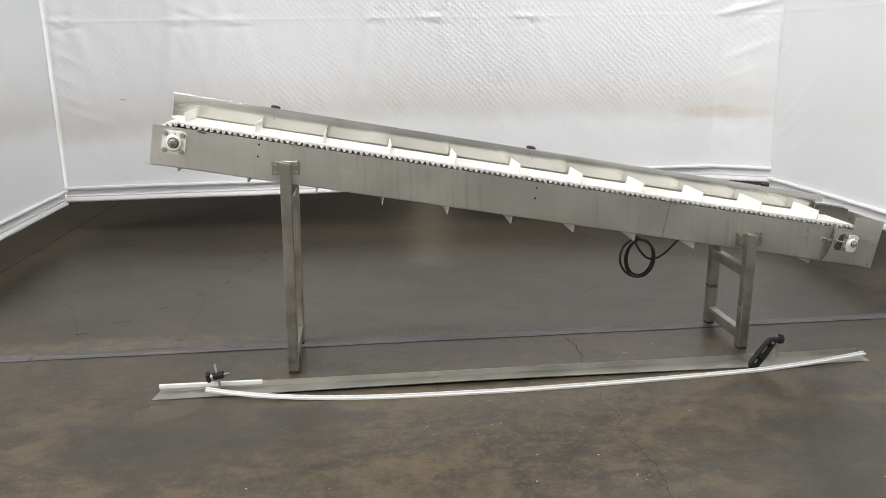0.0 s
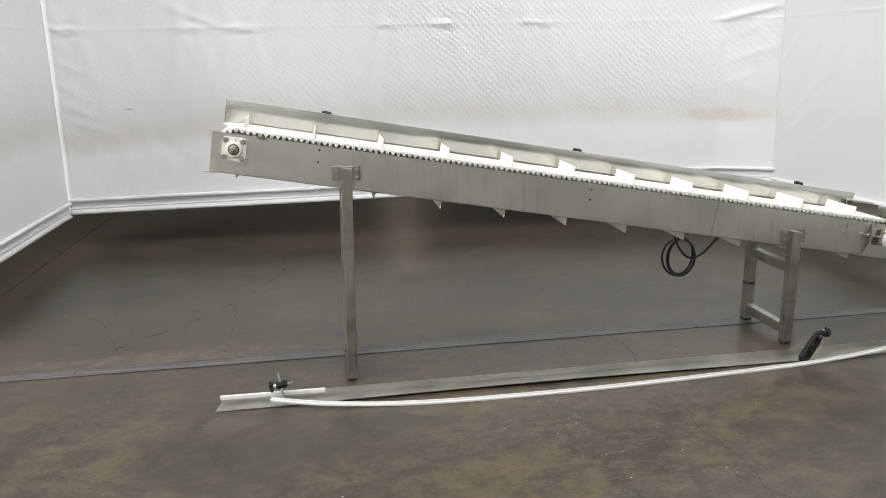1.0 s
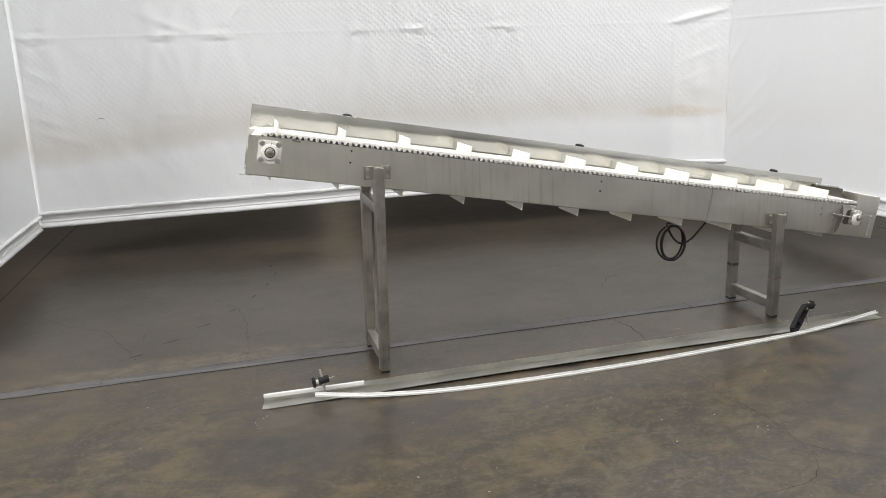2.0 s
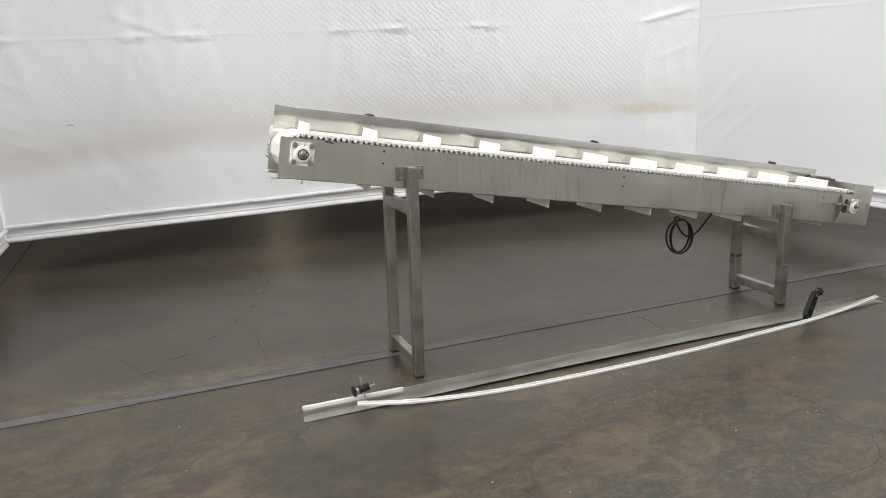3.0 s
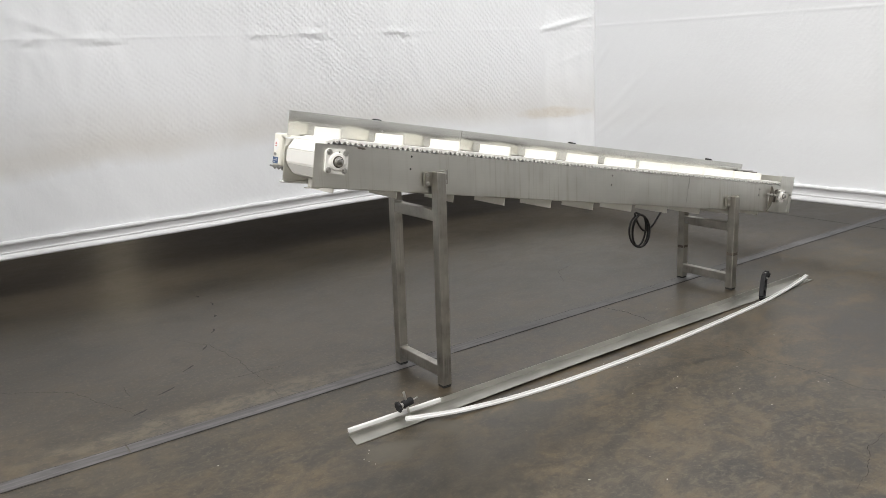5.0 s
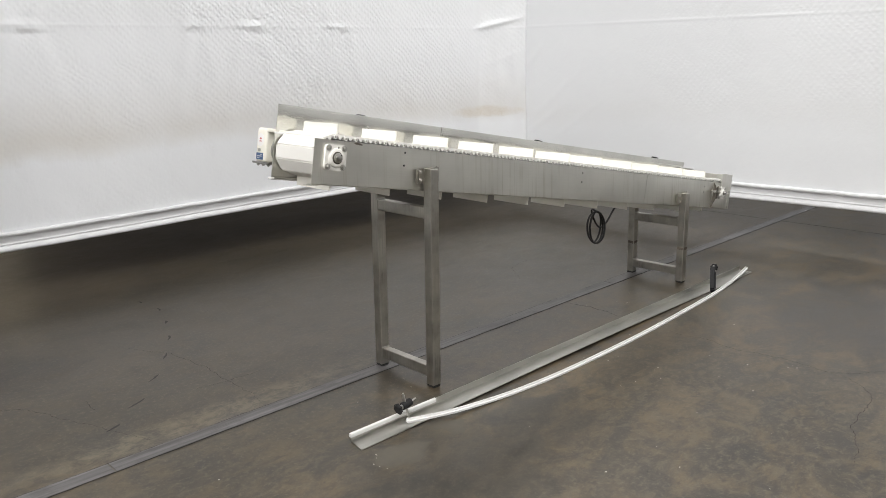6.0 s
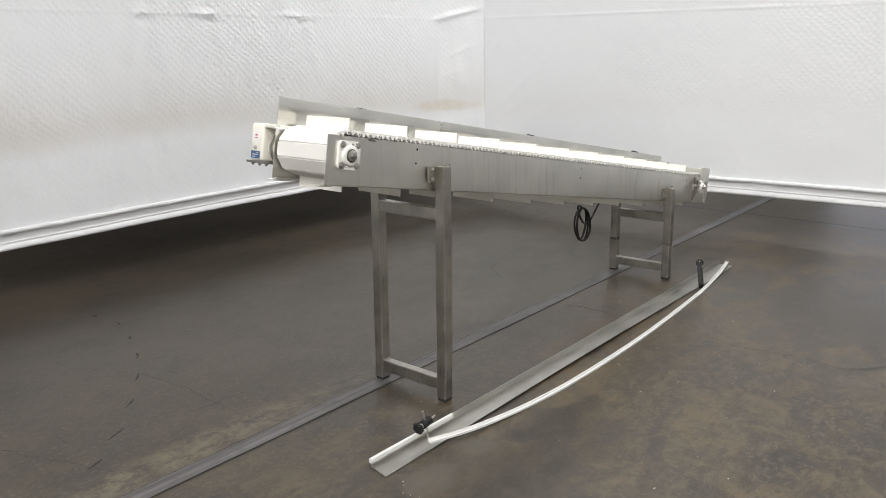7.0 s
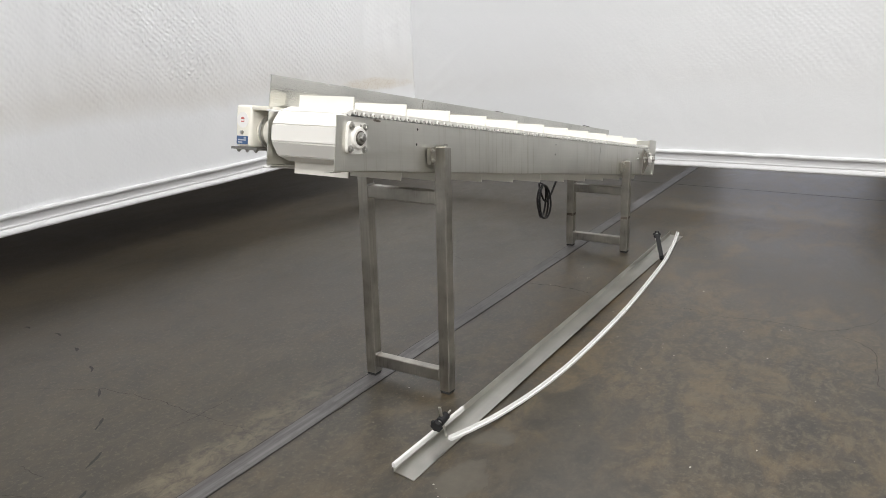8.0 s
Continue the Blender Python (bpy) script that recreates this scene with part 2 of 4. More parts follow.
        mv = calc(nt, "ADD", mv, calc(nt, "MULTIPLY", calc(nt, "MULTIPLY", mu, mu), 1.4))
        scrape = calc(nt, "ADD", calc(nt, "MULTIPLY", mu, mu), calc(nt, "MULTIPLY", mv, mv))
        col = mix(nt, col, (0.20, 0.16, 0.14), calc(nt, "MULTIPLY", ramp(nt, scrape, (0.35, 1.0), (1.0, 0.0)), 0.6))
        col = mix(nt, col, (0.42, 0.32, 0.20), calc(nt, "MULTIPLY", mix(nt, 0.0, lines, blob), 0.30))
    nt.links.new(col, bs.inputs["Base Color"])
    bs.inputs["Roughness"].default_value = 0.45
    bs.inputs["Specular IOR Level"].default_value = 0.25
    # pressed diamond quilting: two crossed sets of soft ribs, each strong in its own places
    warp = nt.nodes.new("ShaderNodeVectorMath")
    warp.operation = "MULTIPLY_ADD"
    wn = node(nt, "ShaderNodeTexNoise", Scale=3.5, Detail=3.0)
    nt.links.new(coords(nt), wn.inputs["Vector"])
    nt.links.new(wn.outputs["Color"], warp.inputs[0])
    warp.inputs[1].default_value = (0.11, 0, 0.11)
    nt.links.new(coords(nt), warp.inputs[2])
    ribs = []
    for angle in (0.80, -0.72):
        turned = node(nt, "ShaderNodeMapping")
        turned.inputs["Rotation"].default_value = (0, angle, 0)
        nt.links.new(warp.outputs["Vector"], turned.inputs["Vector"])
        w = nt.nodes.new("ShaderNodeTexWave")
        w.wave_type, w.bands_direction, w.wave_profile = "BANDS", "X", "SIN"
        w.inputs["Scale"].default_value = 8.8
        w.inputs["Distortion"].default_value = 2.4
        w.inputs["Detail"].default_value = 3.0
        w.inputs["Detail Scale"].default_value = 2.2
        nt.links.new(turned.outputs["Vector"], w.inputs["Vector"])
        ribs.append(w.outputs["Fac"])
    bubbles = calc(nt, "MULTIPLY", calc(nt, "MULTIPLY", ribs[0], ribs[1]), 0.75)
    bubbles = calc(nt, "ADD", bubbles, calc(nt, "MULTIPLY", ribs[0], 0.16))
    dents = ramp(nt, noise_tex(nt, coords(nt, loc=(2, 0, 1)), 21.0, 3, 0.5), (0.35, 0.0), (0.65, 1.0))
    quilt = calc(nt, "ADD", calc(nt, "MULTIPLY", bubbles, 0.8), calc(nt, "MULTIPLY", dents, 0.34))
    zone = ramp(nt, noise_tex(nt, coords(nt, loc=(0.6, 0, 0.2)), 0.9, 3), (0.34, 0.15), (0.58, 1.0))
    reach = ramp(nt, along, (0.16, 0.22), (0.36, 1.0), (0.80, 1.0), (0.90, 0.55))
    above = ramp(nt, wob, (0.45, 0.10), (0.54, 1.0))
    quilt = mix(nt, 0.0, mix(nt, 0.0, mix(nt, 0.0, quilt, zone), reach), above)
    crease = noise_tex(nt, coords(nt, (1, 1, 0.7)), 4.2, 8, 0.66, 0.3)
    h = calc(nt, "ADD", calc(nt, "MULTIPLY", quilt, 0.46 * quilting), calc(nt, "MULTIPLY", crease, 0.50))
    bump(nt, bs, calc(nt, "ADD", h, calc(nt, "MULTIPLY", fine, 0.03)), 0.70, 0.013)
    return mat


M_PANEL = steel("brushed_steel_panel", (0.708, 0.700, 0.650), 0.37, (2, 200, 200), streaks=0.35, dirt=0.12, lines=0.12)
M_GUARD = steel("brushed_steel_guard", (0.64, 0.635, 0.595), 0.24, (1.5, 150, 150), dirt=0.22, uneven=0.14, blot=4.5, lines=0.15)
M_RAIL = steel("satin_steel_rail", (0.54, 0.53, 0.49), 0.34, (1.5, 60, 60), dirt=0.22)
M_TUBE = steel("grimy_steel_tube", (0.52, 0.50, 0.45), 0.38, (160, 160, 2.5), dirt=0.55, blot=11.0, lines=0.9)
M_BOLT = plain("zinc_bolt", (0.60, 0.59, 0.56), 0.35, 0.2, 80, metal=1.0)
M_DARKSTEEL = plain("dark_shaft_steel", (0.47, 0.46, 0.435), 0.40, 0.30, 60, metal=1.0)
# brown steel; also the shade on the take-up bracket and in its slot
M_DULL = plain("brown_steel_and_shade", (0.125, 0.112, 0.095), 0.5, 0.25, 60, metal=0.5)
M_BELT = plain("white_belt_plastic", (0.79, 0.78, 0.745), 0.42, 0.05, 40, relief=0.03)
M_PIN = plain("grey_hinge_pin", (0.30, 0.29, 0.27), 0.5, 0.2, 60)
M_FLIGHT = plain("cream_belt_plastic", (0.80, 0.785, 0.725), 0.45, 0.05, 40, relief=0.03)
M_UHMW = plain("white_strip_plastic", (0.70, 0.70, 0.69), 0.42, 0.06, 50, relief=0.02)
M_BEARING = plain("white_bearing_housing", (0.80, 0.79, 0.75), 0.35, 0.07, 60)
M_GEARBOX = plain("cream_gearbox_paint", (0.78, 0.76, 0.68), 0.32, 0.06, 45)
M_BLACK = plain("black_moulded_plastic", (0.013, 0.013, 0.014), 0.66, 0.3, 90, spec=0.3)
M_CABLE = plain("black_cable_rubber", (0.018, 0.018, 0.02), 0.5, 0.3, 60)
M_DARK = plain("dark_opening", (0.03, 0.03, 0.03), 0.8, 0.2, 30)
M_BLUE = plain("blue_label_print", (0.045, 0.10, 0.22), 0.45, 0.1, 50, relief=0)
M_WHITE = plain("white_label_paper", (0.80, 0.79, 0.78), 0.5, 0.05, 50, relief=0)
M_LABEL_GREY = plain("grey_label_print", (0.42, 0.45, 0.50), 0.5, 0.1, 50, relief=0)
M_RED = plain("red_label_print", (0.55, 0.16, 0.15), 0.5, 0.1, 50, relief=0)
M_TAPE = streaky("worn_grey_floor_tape", (0.050, 0.047, 0.047), (0.122, 0.117, 0.117), 0.46)
M_SMEAR = plain("dried_brown_dirt", (0.185, 0.155, 0.122), 0.55, 0.6, 120)
M_CRACK = plain("dirty_crack_fill", (0.016, 0.015, 0.013), 0.8, 0.3, 40)
M_HAIR = plain("hairline_crack_dirt", (0.030, 0.026, 0.021), 0.7, 0.3, 40)
M_SCUFF = plain("black_rubber_scuff", (0.020, 0.020, 0.020), 0.55, 0.3, 60)
M_PATCH = plain("pale_concrete_patch", (0.112, 0.097, 0.072), 0.42, 0.66, 30, relief=0.25)
M_CHIP = plain("pale_chips", (0.50, 0.48, 0.43), 0.6, 0.2, 90)
M_HALL = plain("pale_hall_paint", (0.50, 0.50, 0.50), 0.7, 0.12, 1.5)
M_CEIL = plain("grey_roof_deck", (0.30, 0.30, 0.31), 0.7, 0.12, 1.5)
M_VINYL = vinyl("quilted_white_vinyl", rust_at=(5.13, 0.872))
M_VINYL_PLAIN = vinyl("smooth_white_vinyl", 0.30, 0.12)
M_HEM = plain("white_hem_vinyl", (0.78, 0.785, 0.80), 0.45, 0.06, 12, relief=0.15)
M_FLOOR = concrete()

# ---- mesh helpers ----
PLACE = {}
EYE4 = Matrix.Identity(4)


def thing(name, base, label, category, group="", kind=""):
    ob = new(name)
    ob.empty_display_size = 0.1
    ob.matrix_basis = Matrix.Translation(base)
    PLACE[ob] = Matrix.Translation(base)
    return tagged(ob, label, category, group, kind)


def mesh_of(name, bm, mat, smooth=35):
    me = bpy.data.meshes.new(name)
    bmesh.ops.recalc_face_normals(bm, faces=bm.faces)
    bm.to_mesh(me)
    bm.free()
    me.materials.append(mat)
    if smooth:
        me.shade_smooth()
        me.set_sharp_from_angle(angle=radians(smooth))
    return me


def put(name, me, parent=None, label="", m=EYE4):
    """Links a mesh at the world pose m, under a thing or a part if one is given."""
    ob = new(name, me)
    PLACE[ob] = m
    if parent is None:
        ob.matrix_basis = m
    else:
        ob.parent = parent
        ob.matrix_basis = PLACE[parent].inverted() @ m
    return tagged(ob, label)


def part(name, bm, mat, parent=None, label="", m=EYE4, smooth=35):
    return put(name, mesh_of(name, bm, mat, smooth), parent, label, m)


def box(lo, hi, bevel=0.0, seg=1, bm=None):
    out = bm or bmesh.new()
    tmp = bmesh.new()
    lo, hi = Vector(lo), Vector(hi)
    bmesh.ops.create_cube(tmp, size=1, matrix=Matrix.LocRotScale((lo + hi) / 2, None, hi - lo))
    if bevel:
        bmesh.ops.bevel(tmp, geom=list(tmp.edges), offset=bevel, segments=seg, profile=0.5, affect="EDGES")
    join(out, tmp)
    return out


def join(out, tmp):
    vs = [out.verts.new(v.co) for v in tmp.verts]
    tmp.verts.index_update()
    for f in tmp.faces:
        out.faces.new([vs[v.index] for v in f.verts])
    tmp.free()


def rod(a, b, r, seg=12, r2=None, bm=None, bevel=0.0):
    out = bm or bmesh.new()
    tmp = bmesh.new()
    a, b = Vector(a), Vector(b)
    d = b - a
    m = Matrix.Translation((a + b) / 2) @ d.to_track_quat("Z", "Y").to_matrix().to_4x4()
    bmesh.ops.create_cone(tmp, cap_ends=True, segments=seg, radius1=r, radius2=r if r2 is None else r2, depth=d.length, matrix=m)
    if bevel:
        caps = [e for e in tmp.edges if any(len(f.verts) > 4 for f in e.link_faces)]
        bmesh.ops.bevel(tmp, geom=caps, offset=bevel, segments=2, profile=0.5, affect="EDGES")
    join(out, tmp)
    return out


def prism(outline, along, bm=None):
    """A closed outline of 3D points, pushed along a vector."""
    out = bm or bmesh.new()
    a = [out.verts.new(p) for p in outline]
    b = [out.verts.new(Vector(p) + Vector(along)) for p in outline]
    n = len(a)
    out.faces.new(a)
    out.faces.new(list(reversed(b)))
    for i in range(n):
        out.faces.new((a[i], a[(i + 1) % n], b[(i + 1) % n], b[i]))
    return out


def sweep(points, profile, up=(0, 0, 1), bm=None, closed=True):
    """A 2D profile (side, up) carried along a line of points, with end caps."""
    out = bm or bmesh.new()
    pts = [Vector(p) for p in points]
    rings = []
    for i, p in enumerate(pts):
        d = (pts[min(i + 1, len(pts) - 1)] - pts[max(i - 1, 0)]).normalized()
        side = Vector(up).cross(d).normalized()
        top = d.cross(side).normalized()
        rings.append([out.verts.new(p + side * s + top * u) for s, u in profile])
    n = len(profile)
    for r0, r1 in zip(rings, rings[1:]):
        for k in range(n):
            out.faces.new((r0[k], r0[(k + 1) % n], r1[(k + 1) % n], r1[k]))
    out.faces.new(rings[0])
    out.faces.new(list(reversed(rings[-1])))
    return out


def ring_profile(r, seg=8):
    return [(r * math.cos(2 * math.pi * k / seg), r * math.sin(2 * math.pi * k / seg)) for k in range(seg)]


def smooth_line(points, steps=10):
    """Catmull-Rom through a few points."""
    p = [Vector(q) for q in points]
    p = [p[0] * 2 - p[1], *p, p[-1] * 2 - p[-2]]
    out = []
    for i in range(1, len(p) - 2):
        for k in range(steps):
            t = k / steps
            a, b, c, d = p[i - 1], p[i], p[i + 1], p[i + 2]
            out.append(0.5 * (2 * b + (c - a) * t + (2 * a - 5 * b + 4 * c - d) * t * t + (3 * b - a - 3 * c + d) * t ** 3))
    return out + [p[-2]]


def hexbolt(at, way, r=0.007, h=0.006, washer=True, bm=None):
    out = bm or bmesh.new()
    a, w = Vector(at), Vector(way).normalized()
    if washer:
        rod(a, a + w * 0.0015, r * 1.45, 14, bm=out)
    rod(a + w * 0.0012, a + w * (0.0012 + h), r, 6, bm=out)
    rod(a + w * (0.001 + h), a + w * (0.004 + h), r * 0.5, 8, bm=out)
    return out


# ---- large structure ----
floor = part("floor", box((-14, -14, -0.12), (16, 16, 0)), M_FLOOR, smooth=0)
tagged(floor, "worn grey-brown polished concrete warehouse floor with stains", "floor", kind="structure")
# unseen walls that close the hall; the south one stands near to brighten steel
for name, lo, hi in (("wall_north", (-14, 16, -0.1), (16, 16.2, 6.4)), ("wall_south", (-14, -7.2, -0.1), (16, -7, 6.4)),
                     ("wall_west", (-14.2, -14, -0.1), (-14, 16, 6.4)), ("wall_east", (16, -14, -0.1), (16.2, 16, 6.4))):
    tagged(part(name, box(lo, hi), M_HALL, smooth=0), "plain pale unseen wall closing the hall", "wall", kind="structure")
tagged(part("ceiling", box((-14.2, -14.2, 6.4), (16.2, 16.2, 6.6)), M_CEIL, smooth=0), "grey warehouse roof deck above the curtains", "ceiling", kind="structure")


def curtain(name, a, b, z0, z1, label, puckers=(), seam=1.605, seed=0, step=0.024, rise=0.0, bend=None, folds=(), mat=None, seam_tilt=0.0, wave=1.0):
    """A hanging vinyl sheet from a to b (plan), its hem z0 above the floor: sheet, welded seam, hem roll and hem flap."""
    a, b = Vector((*a, 0)), Vector((*b, 0))
    length = (b - a).length
    along = (b - a).normalized()
    out = Vector((along.y, -along.x, 0))
    ob = thing(name, a + Vector((0, 0, z0)), label, "curtain", kind="structure")
    frame_m = Matrix((( along.x, -out.x, 0, a.x), (along.y, -out.y, 0, a.y), (0, 0, 1, 0), (0, 0, 0, 1)))

    def push(s, z):
        q = Vector((s * 0.8 + seed * 7.3, z * 0.35, seed))
        d = wave * (0.030 * noise.noise(q) + 0.008 * noise.noise(Vector((s * 3.1, z * 1.1 + seed, 4.0))))
        d += wave * 0.0028 * noise.noise(Vector((s * 7 + z * 3, z * 5, seed + 2.0)))
        if bend:
            over = max(0.0, s - bend[0])
            d += bend[1] * over * over / (over + 0.05) + min(1.0, over * 6) * 0.006 * noise.noise(Vector((s * 11, z * 7, 3.0)))
        for s0, h0, s1, h1, amp in folds:
            t = min(max(((s - s0) * (s1 - s0) + (z - h0) * (h1 - h0)) / ((s1 - s0) ** 2 + (h1 - h0) ** 2), 0.0), 1.0)
            off = math.hypot(s - s0 - t * (s1 - s0), z - h0 - t * (h1 - h0))
            d += amp * math.exp(-(off / 0.022) ** 2) * math.sin(math.pi * min(max(t, 0.06), 0.94))
        rag = 0.55 + 0.75 * noise.noise(Vector((s * 17, z * 9, seed))) if puckers else 0.0
        for ps, pz, size in puckers:
            ds, dz = (s - ps) / size, (z - pz) / 0.040
            d += 1.5 * rag * (0.008 * math.exp(-(ds * ds + dz * dz)) - 0.009 * math.exp(-(ds * ds * 1.4 + (dz + 1.0) ** 2 * 1.6)) - 0.005 * math.exp(-(ds * ds * 1.4 + (dz - 1.1) ** 2 * 2.6)))
            d += 0.0075 * noise.noise(Vector((s * 26, z * 30, seed + 8.0))) * math.exp(-(ds * ds * 0.8 + dz * dz * 0.45))
            for k in (-1, 1):
                t = (z - pz) / 0.75
                if 0 < abs(t) < 1:
                    line = ps + k * size * (0.6 + 1.8 * abs(t))
                    d += 0.007 * (1 - abs(t)) * math.exp(-((s - line) / 0.05) ** 2)
        d += 0.0035 * (0.55 + 0.6 * noise.noise(Vector((s * 2.3, seed, 1.0)))) * math.exp(-((z - seam - seam_tilt * s) / 0.008) ** 2)
        return d

    bm = bmesh.new()
    ns, heights = int(length / step), []
    z = z0 + 0.096
    while z < min(z1, 2.1):
        heights.append(z)
        z += step * 0.8 if abs(z - seam - 0.5 * seam_tilt * length) > 0.08 + 0.5 * abs(seam_tilt) * length else 0.008
    heights += [2.2, 2.5, 3.0, z1]
    rows = []
    for z in heights:
        low = max(0.0, 1 - (z - heights[0]) / 0.8)
        rows.append([bm.verts.new((length * i / ns, -push(length * i / ns, z), z + low * rise * i / ns)) for i in range(ns + 1)])
    for r0, r1 in zip(rows, rows[1:]):
        for i in range(ns):
            bm.faces.new((r0[i], r0[i + 1], r1[i + 1], r1[i]))
    sheet = part("sheet", bm, mat or M_VINYL, ob, "", frame_m, smooth=180)
    thick = sheet.modifiers.new("thickness", "SOLIDIFY")
    thick.thickness, thick.offset = 0.003, 1.0
    line = [(length * i / 160, -push(length * i / 160, z0 + 0.11) - 0.011 - 0.003 * noise.noise(Vector((i * 0.9, seed, 0))), z0 + rise * i / 160 + 0.109 + 0.0035 * noise.noise(Vector((i * 0.35, seed, 9)))) for i in range(161)]
    part("hem_roll", sweep(line, ring_profile(0.0145, 10)), M_HEM, ob, "white rolled hem seam", frame_m)
    # flap: a recessed welded band, then a fat rolled foot
    flap = [(0.004, 0.112), (-0.001, 0.110), (0.001, 0.100), (0.003, 0.090), (0.002, 0.062), (0.000, 0.056), (-0.006, 0.053), (-0.007, 0.048), (-0.005, 0.042), (-0.011, 0.034), (-0.0175, 0.022), (-0.0185, 0.012), (-0.015, 0.003), (-0.008, 0.0), (0.002, 0.002), (0.010, 0.02)]
    bm = bmesh.new()
    rings = []
    for i, p in enumerate(line):
        w = 0.0025 * noise.noise(Vector((i * 0.55, seed, 5)))
        base = z0 + rise * p[0] / length
        rings.append([bm.verts.new((p[0], p[1] + 0.013 + y + w * (1 - u / 0.12), base + 0.90 * u)) for y, u in flap])
    for r0, r1 in zip(rings, rings[1:]):
        for k in range(len(flap) - 1):
            bm.faces.new((r0[k], r0[k + 1], r1[k + 1], r1[k]))
    part("hem_flap", bm, M_HEM, ob, "white folded hem flap", frame_m, smooth=50)
    return ob


RIGHT_SEAM, RIGHT_TILT = 1.612, -0.006
back_a, back_b = (-1.60, 2.890), (3.90, 2.600)
curtain("curtain_back", back_a, back_b, 0.260, 4.3, "white quilted vinyl curtain with a wrinkled seam and a dirty band",
        puckers=((1.05, 1.600, 0.09), (1.42, 1.598, 0.11), (2.49, 1.608, 0.08), (2.91, 1.603, 0.11), (3.64, 1.603, 0.12), (0.2, 1.600, 0.1)), seed=1, rise=0.078,
        bend=(5.10, 0.62), folds=((0.02, 1.66, 0.27, 1.52, 0.007), (0.02, 1.56, 0.20, 1.46, 0.005), (0.02, 1.42, 0.32, 1.28, 0.006), (0.02, 1.25, 0.26, 1.14, 0.005), (0.02, 1.10, 0.36, 0.97, 0.006), (0.04, 0.98, 0.50, 0.84, 0.005), (0.9, 1.05, 1.3, 1.02, 0.003), (5.05, 1.590, 5.50, 1.700, 0.018), (0.85, 1.78, 1.30, 1.60, 0.006), (1.75, 1.95, 1.45, 1.62, 0.008), (3.2, 2.0, 2.93, 1.62, 0.006), (3.4, 1.2, 3.62, 1.58, 0.004), (1.1, 1.3, 1.02, 1.56, 0.005), (5.3, 0.95, 5.25, 1.55, 0.006), (5.42, 1.0, 5.40, 1.5, 0.006), (5.16, 1.27, 5.49, 1.42, 0.008), (5.12, 1.08, 5.42, 1.24, 0.006), (5.20, 1.46, 5.46, 1.62, 0.006), (5.02, 1.40, 5.20, 1.50, 0.004)))
left_curtain = curtain("curtain_left", (-1.677, 0.75), (-1.556, 2.868), 0.184, 4.3, "white vinyl curtain with a stained lower part", seed=2, wave=0.7, rise=0.054)
# unseen past y = -1.3; run on to -6.6 to brighten the side panel
right_curtain = curtain("curtain_right", (3.893, 2.520), (3.950, -6.6), 0.257, 4.3, "smooth white vinyl curtain with a rolled hem", seam=RIGHT_SEAM,
        seed=3, mat=M_VINYL_PLAIN, seam_tilt=RIGHT_TILT, wave=0.8, rise=0.10, folds=((0.15, 0.75, 0.75, 1.25, 0.0025), (0.05, 0.60, 0.60, 0.95, 0.003), (0.35, 0.55, 0.95, 0.98, 0.0025), (1.9, 1.58, 2.15, 1.95, 0.003), (0.05, 1.15, 0.35, 1.5, 0.003)))

# brass-rimmed eyelets where the hems meet in the two corners
for ob, at, out in ((left_curtain, (-1.540, 2.842, 0.272), (1, -0.06, 0)), (left_curtain, (-1.539, 2.856, 0.325), (1, -0.06, 0)), (right_curtain, (3.868, 2.500, 0.352), (-1, 0, 0)), (right_curtain, (3.868, 2.500, 0.296), (-1, 0, 0))):
    a, w = Vector(at), Vector(out).normalized()
    part("eyelet", rod(a, a + w * 0.006, 0.008, 12, 0.006), M_DARKSTEEL, ob, "small dark metal eyelet")

# ---- floor tape, joints, cracks ----
tape = thing("floor_tape", (1.0, 0.300, 0), "worn grey floor tape strip stuck across the concrete", "floor tape", kind="structure")
for x0, x1 in ((-4.2, -0.8225), (-0.8165, 2.2), (2.2015, 6.6)):
    n = 60
    pts_a, pts_b = [], []
    for i in range(n + 1):
        x = x0 + (x1 - x0) * i / n
        w = 0.003 * noise.noise(Vector((x * 3, 0, 0))) + 0.0015 * noise.noise(Vector((x * 17, 1, 0)))
        pts_a.append((x, 0.263 + w, 0.0))
        pts_b.append((x, 0.336 + 0.7 * w, 0.0))
    part("tape_strip", prism(pts_a + pts_b[::-1], (0, 0, 0.002)), M_TAPE, tape, smooth=0)


TAPE_EDGES = ((0.2585, 0.0062), (0.3385, 0.0024))


def ribbon(name, points, width, mat, label, jag=0.0, taper=True, z=0.0012):
    pts = smooth_line([(x, y, 0) for x, y in points], 14)
    bm = bmesh.new()
    rows = []
    for i, p in enumerate(pts):
        d = (pts[min(i + 1, len(pts) - 1)] - pts[max(i - 1, 0)]).normalized()
        side = Vector((-d.y, d.x, 0))
        k = i / (len(pts) - 1)
        w = width * (0.35 + 0.65 * math.sin(math.pi * min(max(k, 0.03), 0.97)) if taper else 1.0) * (1 + 0.6 * noise.noise(p * 40))
        c = p + side * jag * (noise.noise(p * 14) + 0.5 * noise.noise(p * 45))
        rows.append((bm.verts.new((*(c + side * w / 2).xy, z)), bm.verts.new((*(c - side * w / 2).xy, z))))
    for a, b in zip(rows, rows[1:]):
        bm.faces.new((a[0], b[0], b[1], a[1]))
    return part(name, bm, mat, floor, label, smooth=0)


